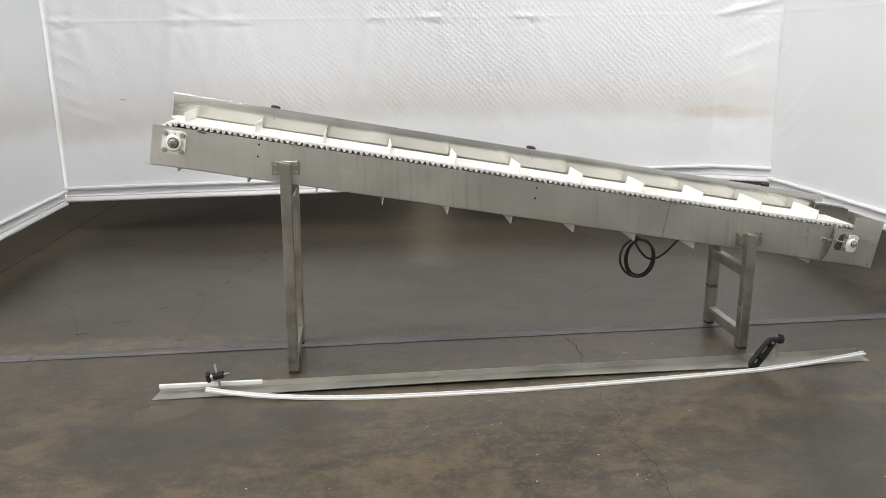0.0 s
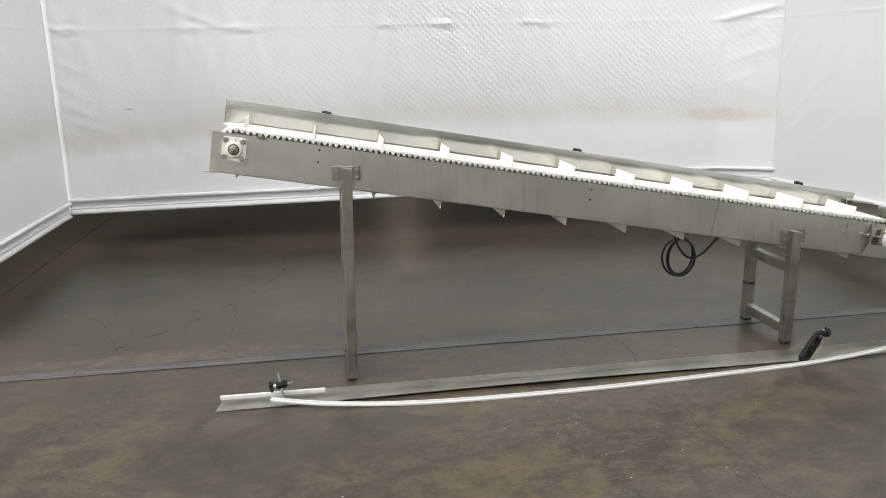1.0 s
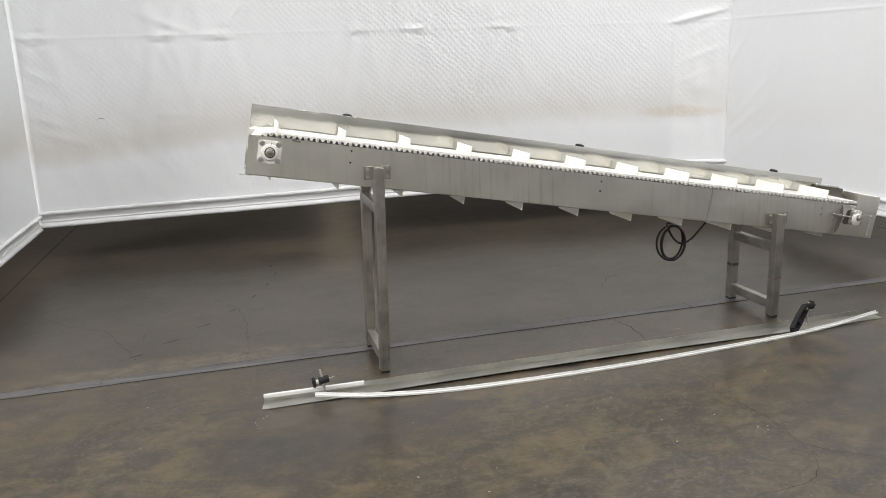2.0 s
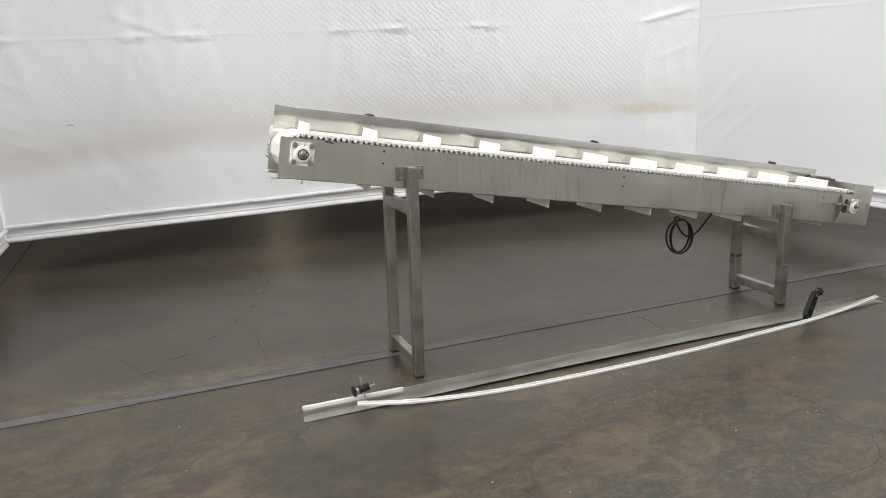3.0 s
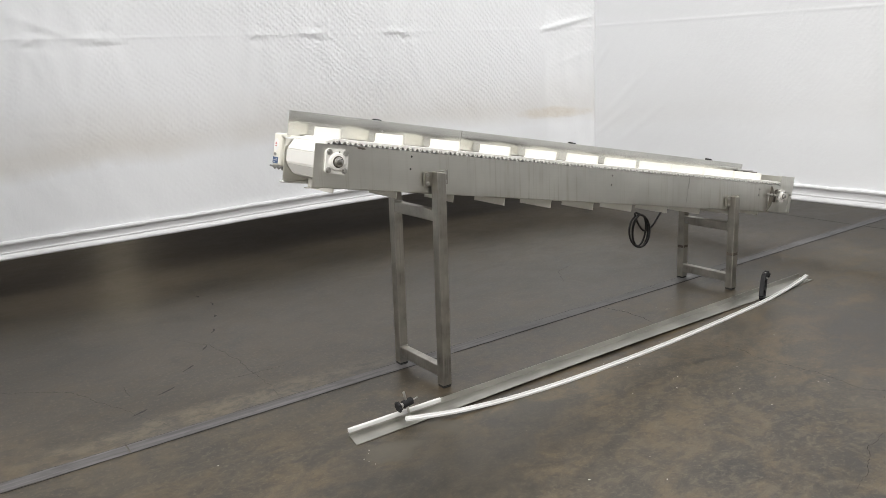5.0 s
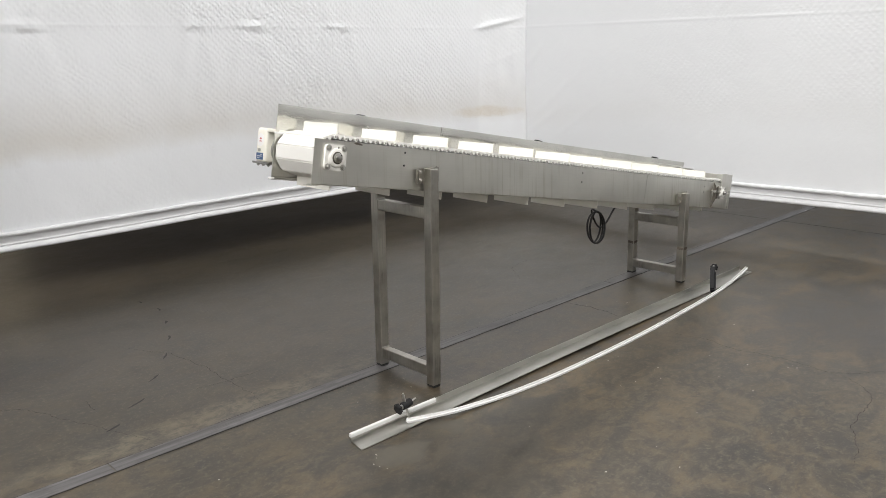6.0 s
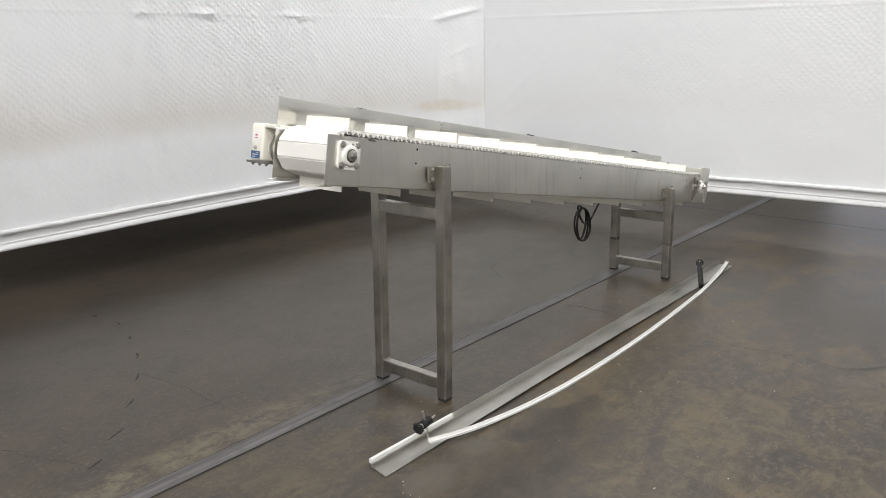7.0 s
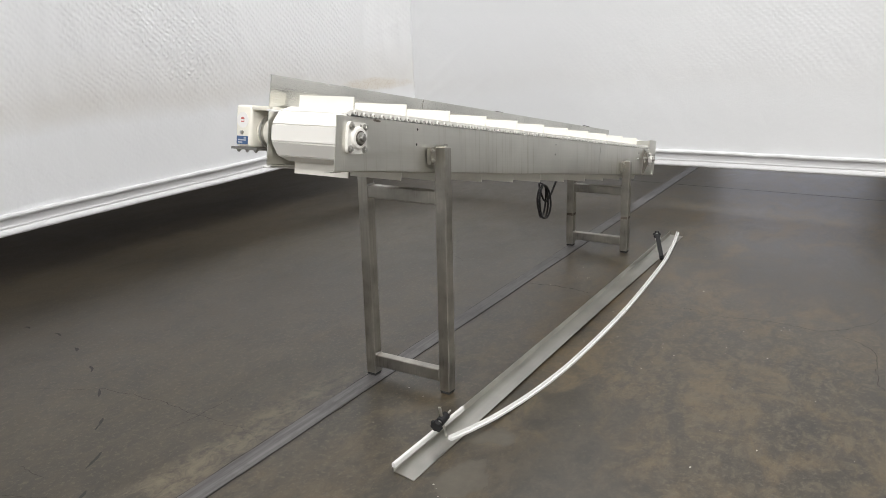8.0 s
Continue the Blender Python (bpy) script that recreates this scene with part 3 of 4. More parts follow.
for edge, wide in TAPE_EDGES:
    ribbon("tape_edge_gap", [(x, edge) for x in (-4.2, -3, -2, -1.2, -0.6, 0, 1, 2, 3, 4, 5, 6.6)], wide, M_CRACK, "dark dirt line beside the floor tape", jag=0.004, taper=False)
ribbon("saw_cut", [(-1.66, 0.6), (-1.63, 1.85), (-1.61, 2.95), (-1.58, 4.2), (-1.55, 7.0)], 0.008, M_CRACK, "dark saw-cut joint in the concrete", taper=False)
ribbon("saw_cut", [(4.60, 3.0), (4.59, 0.5), (4.60, -0.65), (4.60, -4.0)], 0.008, M_CRACK, "dark saw-cut joint in the concrete", taper=False)
for pts in ([(1.70, -0.375), (1.69, -0.485), (1.715, -0.60), (1.685, -0.755), (1.708, -0.870), (1.722, -1.03), (1.706, -1.17), (1.80, -1.29), (1.95, -1.38), (2.3, -1.45)],
            [(1.706, -1.17), (1.684, -1.27), (1.61, -1.355), (1.50, -1.40), (1.26, -1.42), (1.08, -1.50), (0.95, -1.52)],
            [(1.71, 0.250), (1.735, 0.15), (1.735, 0.03), (1.715, -0.090)],
            [(-1.40, 1.53), (-1.25, 1.38), (-1.12, 1.22), (-0.92, 1.06), (-0.86, 0.96), (-0.82, 0.84), (-0.72, 0.60), (-0.64, 0.39)],
            [(-0.35, 1.45), (-0.21, 1.20), (-0.17, 0.92), (-0.17, 0.69), (-0.16, 0.55), (-0.17, 0.37)],
            [(-0.30, 0.705), (-0.17, 0.68), (0.01, 0.677)], [(1.9, 0.75), (2.05, 0.95), (2.3, 1.02)], [(-0.69, 0.80), (-0.688, 0.94)]):
    ribbon("crack", pts, 0.0042 if pts[0] == (1.71, 0.250) else 0.0019, M_CRACK if pts[0] == (1.71, 0.250) else M_HAIR, "thin dark hairline crack", jag=0.016)
for x, y, a, l in ((0.052, 1.886, -20, 0.085), (-0.016, 1.644, -5, 0.07), (-0.112, 1.398, 3, 0.095), (-0.232, 1.171, 12, 0.10), (-0.385, 0.95, 28, 0.12), (-0.546, 0.75, 36, 0.14), (-0.70, 0.60, 40, 0.10), (0.03, 2.10, -30, 0.06)):
    v = Vector((math.sin(radians(a + 25)), math.cos(radians(a + 25)))) * l * 0.36
    ribbon("scuff_mark", [(x - v.x, y - v.y), (x + 0.006, y), (x + v.x, y + v.y)], 0.011, M_SCUFF, "short black rubber scuff mark", jag=0.004)


def blotch(points, seed):
    """A thin skin of cement with a ragged rim."""
    out = []
    n = len(points)
    for i in range(n):
        a, b = Vector((*points[i], 0)), Vector((*points[(i + 1) % n], 0))
        for k in range(16):
            p = a.lerp(b, k / 16)
            out.append((p.x + 0.012 * noise.noise(p * 30 + Vector((seed, 0, 0))) + 0.006 * noise.noise(p * 95), p.y + 0.012 * noise.noise(p * 30 + Vector((0, seed, 5))) + 0.006 * noise.noise(p * 95 + Vector((3, 3, 0))), 0.0))
    skin = bmesh.new()
    skin.faces.new([skin.verts.new((p[0], p[1], 0.0006)) for p in out])
    part("cement_patch", skin, M_PATCH, floor, "pale flat cement patch on the floor", smooth=0)


blotch([(-0.11, -0.285), (-0.03, -0.30), (0.05, -0.325), (0.082, -0.375), (0.02, -0.40), (-0.04, -0.45), (-0.13, -0.41), (-0.17, -0.35)], 1)
blotch([(0.145, -0.256), (0.21, -0.262), (0.285, -0.335), (0.262, -0.392), (0.215, -0.408), (0.17, -0.392), (0.185, -0.335), (0.135, -0.292)], 2)

bm = bmesh.new()
rng = random.Random(5)
spots = [(1.153, -0.680), (1.94, -0.006), (1.946, 0.002), (1.934, -0.002), (1.955, -0.004), (1.45, -0.45), (1.05, -0.62), (0.97, -0.60), (1.214, -0.615), (1.163, -0.404), (1.381, -0.66), (1.531, -0.709), (1.338, -0.852), (1.275, -0.861), (0.962, -0.953), (1.659, -1.054), (1.639, -1.022), (1.679, -1.027), (0.62, -0.98), (1.30, -1.02), (1.55, -0.88), (2.0, -0.6), (0.86, -0.30), (1.12, -0.30), (0.35, -0.95)]
spots += [(-0.165, -0.345), (-0.16, -0.372), (-0.15, -0.40), (-0.118, -0.300), (-0.132, -0.318)]
spots += [(rng.uniform(-0.6, 2.8), rng.uniform(-1.7, 0.2)) for _ in range(26)]
for x, y in spots:
    r, a = rng.uniform(0.0012, 0.0026), rng.uniform(0, 3.1)
    tmp = bmesh.new()
    bmesh.ops.create_icosphere(tmp, subdivisions=1, radius=1, matrix=Matrix.Translation((x, y, r * 0.3)) @ pose(0, 0, 0, 0, 0, math.degrees(a)) @ Matrix.Diagonal((r * rng.uniform(1, 2.2), r, r * 0.4, 1)))
    join(bm, tmp)
tagged(part("debris_chips", bm, M_CHIP), "tiny pale chips scattered over the concrete floor", "debris", kind="stuff")

# ---- the inclined conveyor ----
DROP = math.atan2(0.542, 2.999)
C = Matrix(((math.cos(DROP), 0, math.sin(DROP), 0.0), (0, 1, 0, 0.0), (-math.sin(DROP), 0, math.cos(DROP), 1.024), (0, 0, 0, 1)))
NEAR, FAR = 0.016, 0.290          # outer faces of the two side panels
PITCH = 0.04745
RUN = 64 * PITCH
conveyor = thing("conveyor", (1.5, 0.153, 0), "inclined stainless steel cleated belt conveyor standing on two square-tube legs", "conveyor")


def side_panel(u0, u1, near):
    """A bent side sheet with a turned-in lip along its foot."""
    s = 1 if near else -1
    w = NEAR if near else FAR
    t, v0, v1 = 0.003, -0.103, 0.0625
    prof = [(w, v1), (w, v0 + 0.004), (w + s * 0.004, v0), (w + s * 0.024, v0), (w + s * 0.024, v0 + t), (w + s * 0.006, v0 + t), (w + s * t, v0 + 0.006), (w + s * t, v1)]
    return prism([(u0, a, b) for a, b in prof], (u1 - u0, 0, 0))


panel = part("side_panel", side_panel(-0.090, 2.1445, True), M_PANEL, conveyor, "brushed steel side panel with dried drip marks", C)
panel_low = part("side_panel", side_panel(2.1475, 3.180, True), M_PANEL, conveyor, "brushed steel side panel with dried drip marks", C)
part("side_panel", side_panel(-0.086, 3.180, False), M_PANEL, conveyor, "", C)
part("joint_strip", box((2.138, NEAR + 0.0034, -0.098), (2.156, NEAR + 0.006, 0.055)), M_DARKSTEEL, panel, "", C)
for u, v in ((0.338, 0.043), (0.338, -0.007), (1.532, 0.036), (1.534, -0.010), (2.825, 0.030), (2.825, -0.004)):
    lowp = panel_low if u > 2.1 else panel
    if u > 2.1:
        part("bolt", hexbolt((u, NEAR, v), (0, -1, 0), 0.0045, 0.003), M_BOLT, lowp, "", C)
    else:
        # dark disc drawn for the hole, its inner shade in the colour
        part("bolt_hole", rod((u, NEAR - 0.0006, v), (u, NEAR + 0.001, v), 0.0045, 12), M_DARK, lowp, "small dark drilled hole", C)

part("lip_tab", box((-0.112, NEAR - 0.002, -0.1062), (-0.060, NEAR + 0.020, -0.1034)), M_PANEL, panel, "", C)
rust = [(0.105 + (0.020 + 0.008 * noise.noise(Vector((k, 2, 0)))) * math.cos(k * 0.30), 0.0575 - 0.0015 * math.cos(k * 0.30) + (0.0040 + 0.0030 * noise.noise(Vector((k * 1.3, 5, 0)))) * math.sin(k * 0.30)) for k in range(21)]
part("rust_mark", prism([(u, NEAR - 0.0005, v) for u, v in rust], (0, 0.0004, 0)), M_SMEAR, panel, "small brown rust mark", C)

# slider bed and cross members between the panels
part("slider_bed", box((0.10, NEAR + 0.010, 0.046), (2.94, FAR - 0.010, 0.052)), M_TUBE, conveyor, "", C)
for u in (0.55, 1.3, 2.05, 2.6):
    part("cross_tie", rod((u, NEAR + 0.003, 0.0), (u, FAR - 0.003, 0.0), 0.012, 12), M_TUBE, conveyor, "", C)
part("wear_strip", box((-0.080, FAR - 0.003, 0.0595), (2.96, FAR + 0.006, 0.069), 0.002), M_UHMW, conveyor, "white plastic wear strip", C)
part("wear_strip", box((-0.098, FAR - 0.016, -0.1105), (0.30, FAR + 0.006, -0.1035), 0.002), M_UHMW, conveyor, "white plastic wear strip", C)

# tail tray at the low end
tray = part("tail_tray", box((3.040, NEAR - 0.0035, 0.024), (3.183, NEAR - 0.0006, 0.121), 0.0008), M_PANEL, conveyor, "brushed steel end tray", C)
part("end_plate", box((3.1805, NEAR, -0.103), (3.187, FAR, 0.118), 0.001), M_PANEL, tray, "", C)
part("rear_plate", prism([(3.000, FAR - 0.004, 0.062), (3.000, FAR - 0.004, 0.132), (3.150, FAR - 0.004, 0.134), (3.180, FAR - 0.004, 0.118), (3.180, FAR - 0.004, 0.062)], (0, -0.003, 0)), M_PANEL, tray, "", C)
part("edge_strip", box((2.996, FAR - 0.013, 0.1325), (3.150, FAR - 0.003, 0.1385), 0.001), M_UHMW, tray, "white plastic edge strip", C)
lip = [(FAR - 0.034, 0.128), (FAR - 0.037, 0.106), (FAR - 0.046, 0.090), (FAR - 0.064, 0.078), (FAR - 0.088, 0.072)]
part("curved_lip", prism([(3.006, a, b) for a, b in lip] + [(3.006, a + 0.003, b + 0.001) for a, b in lip[::-1]], (0.155, 0, 0)), M_DULL, tray, "dull steel curved lip", C)
part("corner_angle", box((3.150, NEAR - 0.0035, -0.103), (3.183, NEAR - 0.0006, 0.020), 0.0008), M_PANEL, tray, "", C)
part("bolt", hexbolt((3.160, NEAR - 0.0035, 0.010), (0, -1, 0), 0.005, 0.004), M_BOLT, tray, "", C)
part("bolt", hexbolt((3.160, NEAR - 0.0035, -0.090), (0, -1, 0), 0.004, 0.003), M_BOLT, tray, "", C)

# modular belt: one row of links after another round both sprocket wheels
BIG_R = PITCH / (2 * math.sin(math.pi / 10))
FLAT = BIG_R * math.cos(math.pi / 10) + 0.001


def sag(u):
    return -0.020 * math.sin(math.pi * min(max(u / RUN, 0.0), 1.0)) ** 0.7


pins = [(i * PITCH, FLAT) for i in range(1, 64)]
pins += [(RUN + BIG_R * math.cos(radians(90 - 36 * k)), BIG_R * math.sin(radians(90 - 36 * k))) for k in range(6)]
pins += [(RUN - i * PITCH, -FLAT + sag(RUN - i * PITCH)) for i in range(1, 64)]
pins += [(BIG_R * math.cos(radians(270 - 36 * k)), BIG_R * math.sin(radians(270 - 36 * k))) for k in range(6)]
B0, B1 = NEAR + 0.007, FAR - 0.012


def link_mesh():
    """One row: a plate with fingers on both edges, the hinge barrel and a drive rib below."""
    n, p = 26, PITCH
    step = (B1 - B0) / n
    front, rear = [], []
    for k in range(n):
        y0, y1 = B0 + k * step, B0 + (k + 1) * step
        x = 0.0011 if k % 2 else 0.0
        front += [(-p / 2 + x, y0 + 0.0004, 0.0015), (-p / 2 + x, y1 - 0.0004, 0.0015)]
        x = 0.0 if k % 2 else -0.0011
        rear += [(p / 2 + x, y0 + 0.0004, 0.0015), (p / 2 + x, y1 - 0.0004, 0.0015)]
    bm = prism(front + rear[::-1], (0, 0, 0.0075))
    for y0, y1 in ((B0 - 0.004, B0 + 0.004), (B0 + 0.006, B1)):
        rod((-p / 2, y0, -0.003), (-p / 2, y1, -0.003), 0.0070, 12, bm=bm)
    prism([(-0.0110, B0, 0.004), (0.0110, B0, 0.004), (0.0032, B0, -0.0085), (-0.0032, B0, -0.0085)], (0, B1 - B0, 0), bm=bm)
    plastic = len(bm.faces)
    rod((-p / 2, B0 - 0.0046, -0.003), (-p / 2, B0 - 0.0038, -0.003), 0.0036, 8, bm=bm)
    bm.faces.ensure_lookup_table()
    for f in bm.faces[plastic:]:
        f.material_index = 1
    me = mesh_of("belt_link", bm, M_BELT)
    me.materials.append(M_PIN)
    return me


def flight_mesh():
    """A moulded cleat: a flared foot and a thin upright blade."""
    y0, y1 = NEAR + 0.032, FAR - 0.026
    prof = [(-0.010, 0.0088), (-0.004, 0.0125), (-0.0022, 0.020), (-0.0018, 0.0490), (0.0018, 0.0490), (0.0022, 0.020), (0.004, 0.0125), (0.010, 0.0088)]
    return mesh_of("flight", prism([(a, y0, b) for a, b in prof], (0, y1 - y0, 0)), M_FLIGHT)


belt = part("belt", box((0.05, B0 + 0.01, FLAT - 0.0105), (RUN - 0.05, B1 - 0.01, FLAT - 0.0095)), M_UHMW, conveyor, "white modular plastic belt with upright cleats", C)
LINK, FLIGHT = link_mesh(), flight_mesh()
for i, (u0, v0) in enumerate(pins):
    u1, v1 = pins[(i + 1) % len(pins)]
    d = Vector((u1 - u0, 0, v1 - v0)).normalized()
    up = Vector((d.z * -1, 0, d.x))
    m = Matrix(((d.x, 0, up.x, (u0 + u1) / 2), (0, 1, 0, 0), (d.z, 0, up.z, (v0 + v1) / 2), (0, 0, 0, 1)))
    put("belt_link", LINK, belt, "", C @ m)
for k in range(11):
    put("flight", FLIGHT, belt, "", C @ pose(0.026 + 6 * PITCH * k, 0, FLAT))
    u = 0.016 + 6.07 * PITCH * k
    put("flight", FLIGHT, belt, "", C @ pose(u, 0, -FLAT + sag(u)) @ pose(0, 0, 0, 0, 180, 0))


def sprocket(u, y):
    bm = rod((u, y - 0.012, 0), (u, y + 0.012, 0), FLAT - 0.013, 24)
    rod((u, y - 0.02, 0), (u, y + 0.02, 0), 0.028, 20, bm=bm)
    part("sprocket", bm, M_UHMW, conveyor, "white plastic sprocket", C)


for u in (0.0, RUN):
    for y in (0.07, 0.153, 0.235):
        sprocket(u, y)
    part("shaft", rod((u, NEAR - 0.0150, 0), (u, FAR + (0.06 if u < 1 else 0.034), 0), 0.0127, 18, bevel=0.0015), M_DARKSTEEL, conveyor, "dark steel shaft", C)


def bearing(u, w, s, size=0.047, slim=1.0):
    """Four-bolt flange bearing: square flange, round boss, steel insert, hub and bolts."""
    flange = bmesh.new()
    out = []
    for k, (a, b) in enumerate(((-1, -1), (1, -1), (1, 1), (-1, 1))):
        for j in range(6):
            ang = radians(180 + 90 * k + 18 * j)
            out.append((u + slim * (a * (size - 0.016) + 0.016 * math.cos(ang)), w, b * (size - 0.016) + 0.016 * math.sin(ang)))
    prism(out, (0, s * 0.010, 0), bm=flange)
    ob = part("flange_bearing", flange, M_BEARING, conveyor, "white four-bolt flange bearing", C)
    k = size / 0.047 * (0.5 + 0.5 * slim)
    part("boss", rod((u, w + s * 0.009, 0), (u, w + s * 0.020, 0), 0.036 * k, 28, 0.032 * k, bevel=0.002), M_BEARING, ob, "", C)
    part("insert", rod((u, w + s * 0.016, 0), (u, w + s * 0.0220, 0), 0.0225 * k, 24, bevel=0.0015), M_DULL, ob, "dark steel bearing insert", C)
    part("collar", rod((u, w + s * 0.018, 0), (u, w + s * 0.0280, 0), 0.0180 * k, 20, bevel=0.0015), M_BOLT, ob, "steel locking collar", C)
    part("shaft_end", rod((u, w + s * 0.020, 0), (u, w + s * 0.0350, 0), 0.0115 * k, 20, 0.0105 * k, bevel=0.001), M_DARKSTEEL, ob, "machined shaft end", C)
    part("set_screw", rod((u + 0.010 * k, w + s * 0.0278, 0.010 * k), (u + 0.010 * k, w + s * 0.0288, 0.010 * k), 0.0030 * k, 6), M_DARK, ob, "", C)
    part("grease_nipple", rod((u + 0.004, w + s * 0.014, 0.031 * k), (u + 0.004, w + s * 0.018, 0.040 * k), 0.0033, 8), M_BOLT, ob, "", C)
    for a in (-1, 1):
        for b in (-1, 1):
            part("bolt", hexbolt((u + a * (size - 0.013 * slim), w + s * (0.010 if slim == 1 else 0.002), b * (size - 0.013)), (0, s, 0), 0.0080 * k, 0.007), M_BOLT, ob, "", C)
    return ob


bearing(0.0, NEAR, -1)
bearing(0.0, FAR, 1)
bearing(3.048, NEAR - 0.008, -1, 0.039, 0.62)
bearing(3.048, FAR + 0.003, 1, 0.042)

# take-up adjuster beside the low bearing
# slot drawn as a flat dark plate, its inner shade in the colour
part("take_up_slot", prism([(2.974, NEAR - 0.0012, -0.030), (2.986, NEAR - 0.0012, -0.042), (3.010, NEAR - 0.0012, -0.042), (3.010, NEAR - 0.0012, 0.038), (2.990, NEAR - 0.0012, 0.030)], (0, 0.002, 0)), M_DULL, conveyor, "dark take-up slot", C)
part("slide_plate", box((3.008, NEAR - 0.007, -0.040), (3.088, NEAR - 0.0015, 0.040), 0.001), M_TUBE, conveyor, "", C)
# dark colour stands for shade on the bracket's edge and back
moon = [(2.926 + 0.022 * k / 12 - 0.004 * math.sin(math.pi * k / 12), NEAR - 0.0006 - 0.031 * math.sin(math.pi * min(1.0, 0.02 + k / 12 * 0.98)) ** 0.7, -0.098 + 0.156 * k / 12) for k in range(13)]
adj = part("take_up_bracket", prism(moon, (0.0035, 0, 0)), M_DULL, conveyor, "half-round steel take-up bracket", C)
part("threaded_rod", rod((2.890, NEAR - 0.020, 0.004), (3.006, NEAR - 0.020, 0.002), 0.0042, 10), M_BOLT, adj, "", C)
for u in (2.895, 2.928, 2.955):
    part("nut", rod((u, NEAR - 0.020, 0.004), (u + 0.008, NEAR - 0.020, 0.004), 0.0085, 6), M_BOLT, adj, "", C)
part("split_pin", sweep([(2.888 + 0.006 * math.sin(k * 0.7), NEAR - 0.028, -0.002 - 0.024 * math.sin(k * 0.35)) for k in range(10)], ring_profile(0.0016, 6)), M_BOLT, adj, "", C)
part("clevis", rod((2.889, NEAR - 0.020, 0.006), (2.889, NEAR - 0.028, 0.006), 0.007, 12, bevel=0.001), M_BOLT, adj, "", C)


# legs: two square tubes a side joined by two cross bars
def leg_frame(x, top, lean, ztop_bar, near, far, tilt):
    """x: the foot's middle; near, far: outer corner lines of the two legs; lean, tilt: sideways run per metre of height."""
    L = Matrix(((1, 0, lean, x), (0, 1, tilt, 0), (0, 0, 1, 0), (0, 0, 0, 1)))
    fr = part("leg_frame", box((-0.019, near + 0.0457, ztop_bar), (0.019, far + 0.0013, ztop_bar + 0.048), 0.004, 2), M_TUBE, conveyor, "grimy stainless square-tube leg frame", L, 0)
    part("cross_bar", box((-0.019, near + 0.0457, 0.046), (0.019, far + 0.0013, 0.094), 0.004, 2), M_TUBE, fr, "", L, 0)
    for y0, base in ((near, 0.0), (far, 0.0022)):
        bm = box((-0.0225, y0, base + 0.011), (0.0225, y0 + 0.045, top), 0.004, 2)
        for v in bm.verts:
            if v.co.z > top - 0.02:
                v.co.z -= 0.18 * (v.co.x + 0.0225)
        part("leg", bm, M_TUBE, fr, "", L, 0)
        part("foot_cap", box((-0.0205, y0 + 0.002, base), (0.0205, y0 + 0.043, base + 0.014), 0.004, 2), M_DARK, fr, "dark foot cap", L)
        for z in (0.046, ztop_bar):
            ya = y0 + 0.0455 if y0 < 0 else y0 - 0.0005
            part("weld_bead", rod((-0.021, ya, z + 0.049), (0.021, ya, z + 0.049), 0.0036, 6), M_BOLT, fr, "", L)
        s = -1 if y0 < 0 else 1
        w = NEAR if y0 < 0 else FAR
        wl = w - tilt * (top - 0.03)     # undo the frame's lean where the plate meets the panel
        lo, hi = sorted((wl, wl + s * 0.014))
        bm = box((-0.057, wl + s * 0.010 if s > 0 else lo, top - 0.060), (0.057, hi if s > 0 else wl - 0.010, top - 0.002), 0.001)
        for sx in (-0.057, 0.053):
            box((sx, lo, top - 0.060), (sx + 0.004, hi, top - 0.002), bm=bm)
        part("bracket_plate", bm, M_TUBE, fr, "bolted steel bracket plate", L, 0)
        for sx in (-0.043, 0.043):
            for dz in (-0.048, -0.014):
                part("bolt", hexbolt((sx, wl + s * 0.014, top + dz), (0, s, 0), 0.0062, 0.005), M_BOLT, fr, "", L)


def leg_stain(x, y0, lean, z, seed, tilt=0.017):
    """A thin ragged brown line of dried dirt over two faces of a leg."""
    L = Matrix(((1, 0, lean, x), (0, 1, tilt, 0), (0, 0, 1, 0), (0, 0, 0, 1)))
    n = 14
    up = [0.0080 + 0.0060 * noise.noise(Vector((k * 0.8, seed, 0))) for k in range(n)]
    dn = [-0.0080 - 0.0070 * noise.noise(Vector((k * 0.7, seed, 7))) for k in range(n)]
    bm = bmesh.new()
    for spot in ((lambda k: (-0.020 + 0.040 * k / (n - 1), y0 - 0.0004)), (lambda k: (-0.0229, y0 + 0.003 + 0.039 * k / (n - 1)))):
        lo = [bm.verts.new((*spot(k), z + dn[k])) for k in range(n)]
        hi = [bm.verts.new((*spot(k), z + up[k])) for k in range(n)]
        for k in range(n - 1):
            bm.faces.new((lo[k], lo[k + 1], hi[k + 1], hi[k]))
    part("dirt_smear", bm, M_SMEAR, conveyor, "dried brown dirt smear", L, 0)


leg_frame(0.4235, 0.938, 0.0445, 0.728, -0.0455, 0.2985, 0.0122)
leg_frame(2.4955, 0.553, 0.0215, 0.348, -0.0370, 0.3060, 0.0170)
leg_stain(2.4955, -0.0370, 0.0215, 0.215, 1)
leg_stain(2.4955, 0.3060, 0.0215, 0.205, 2)

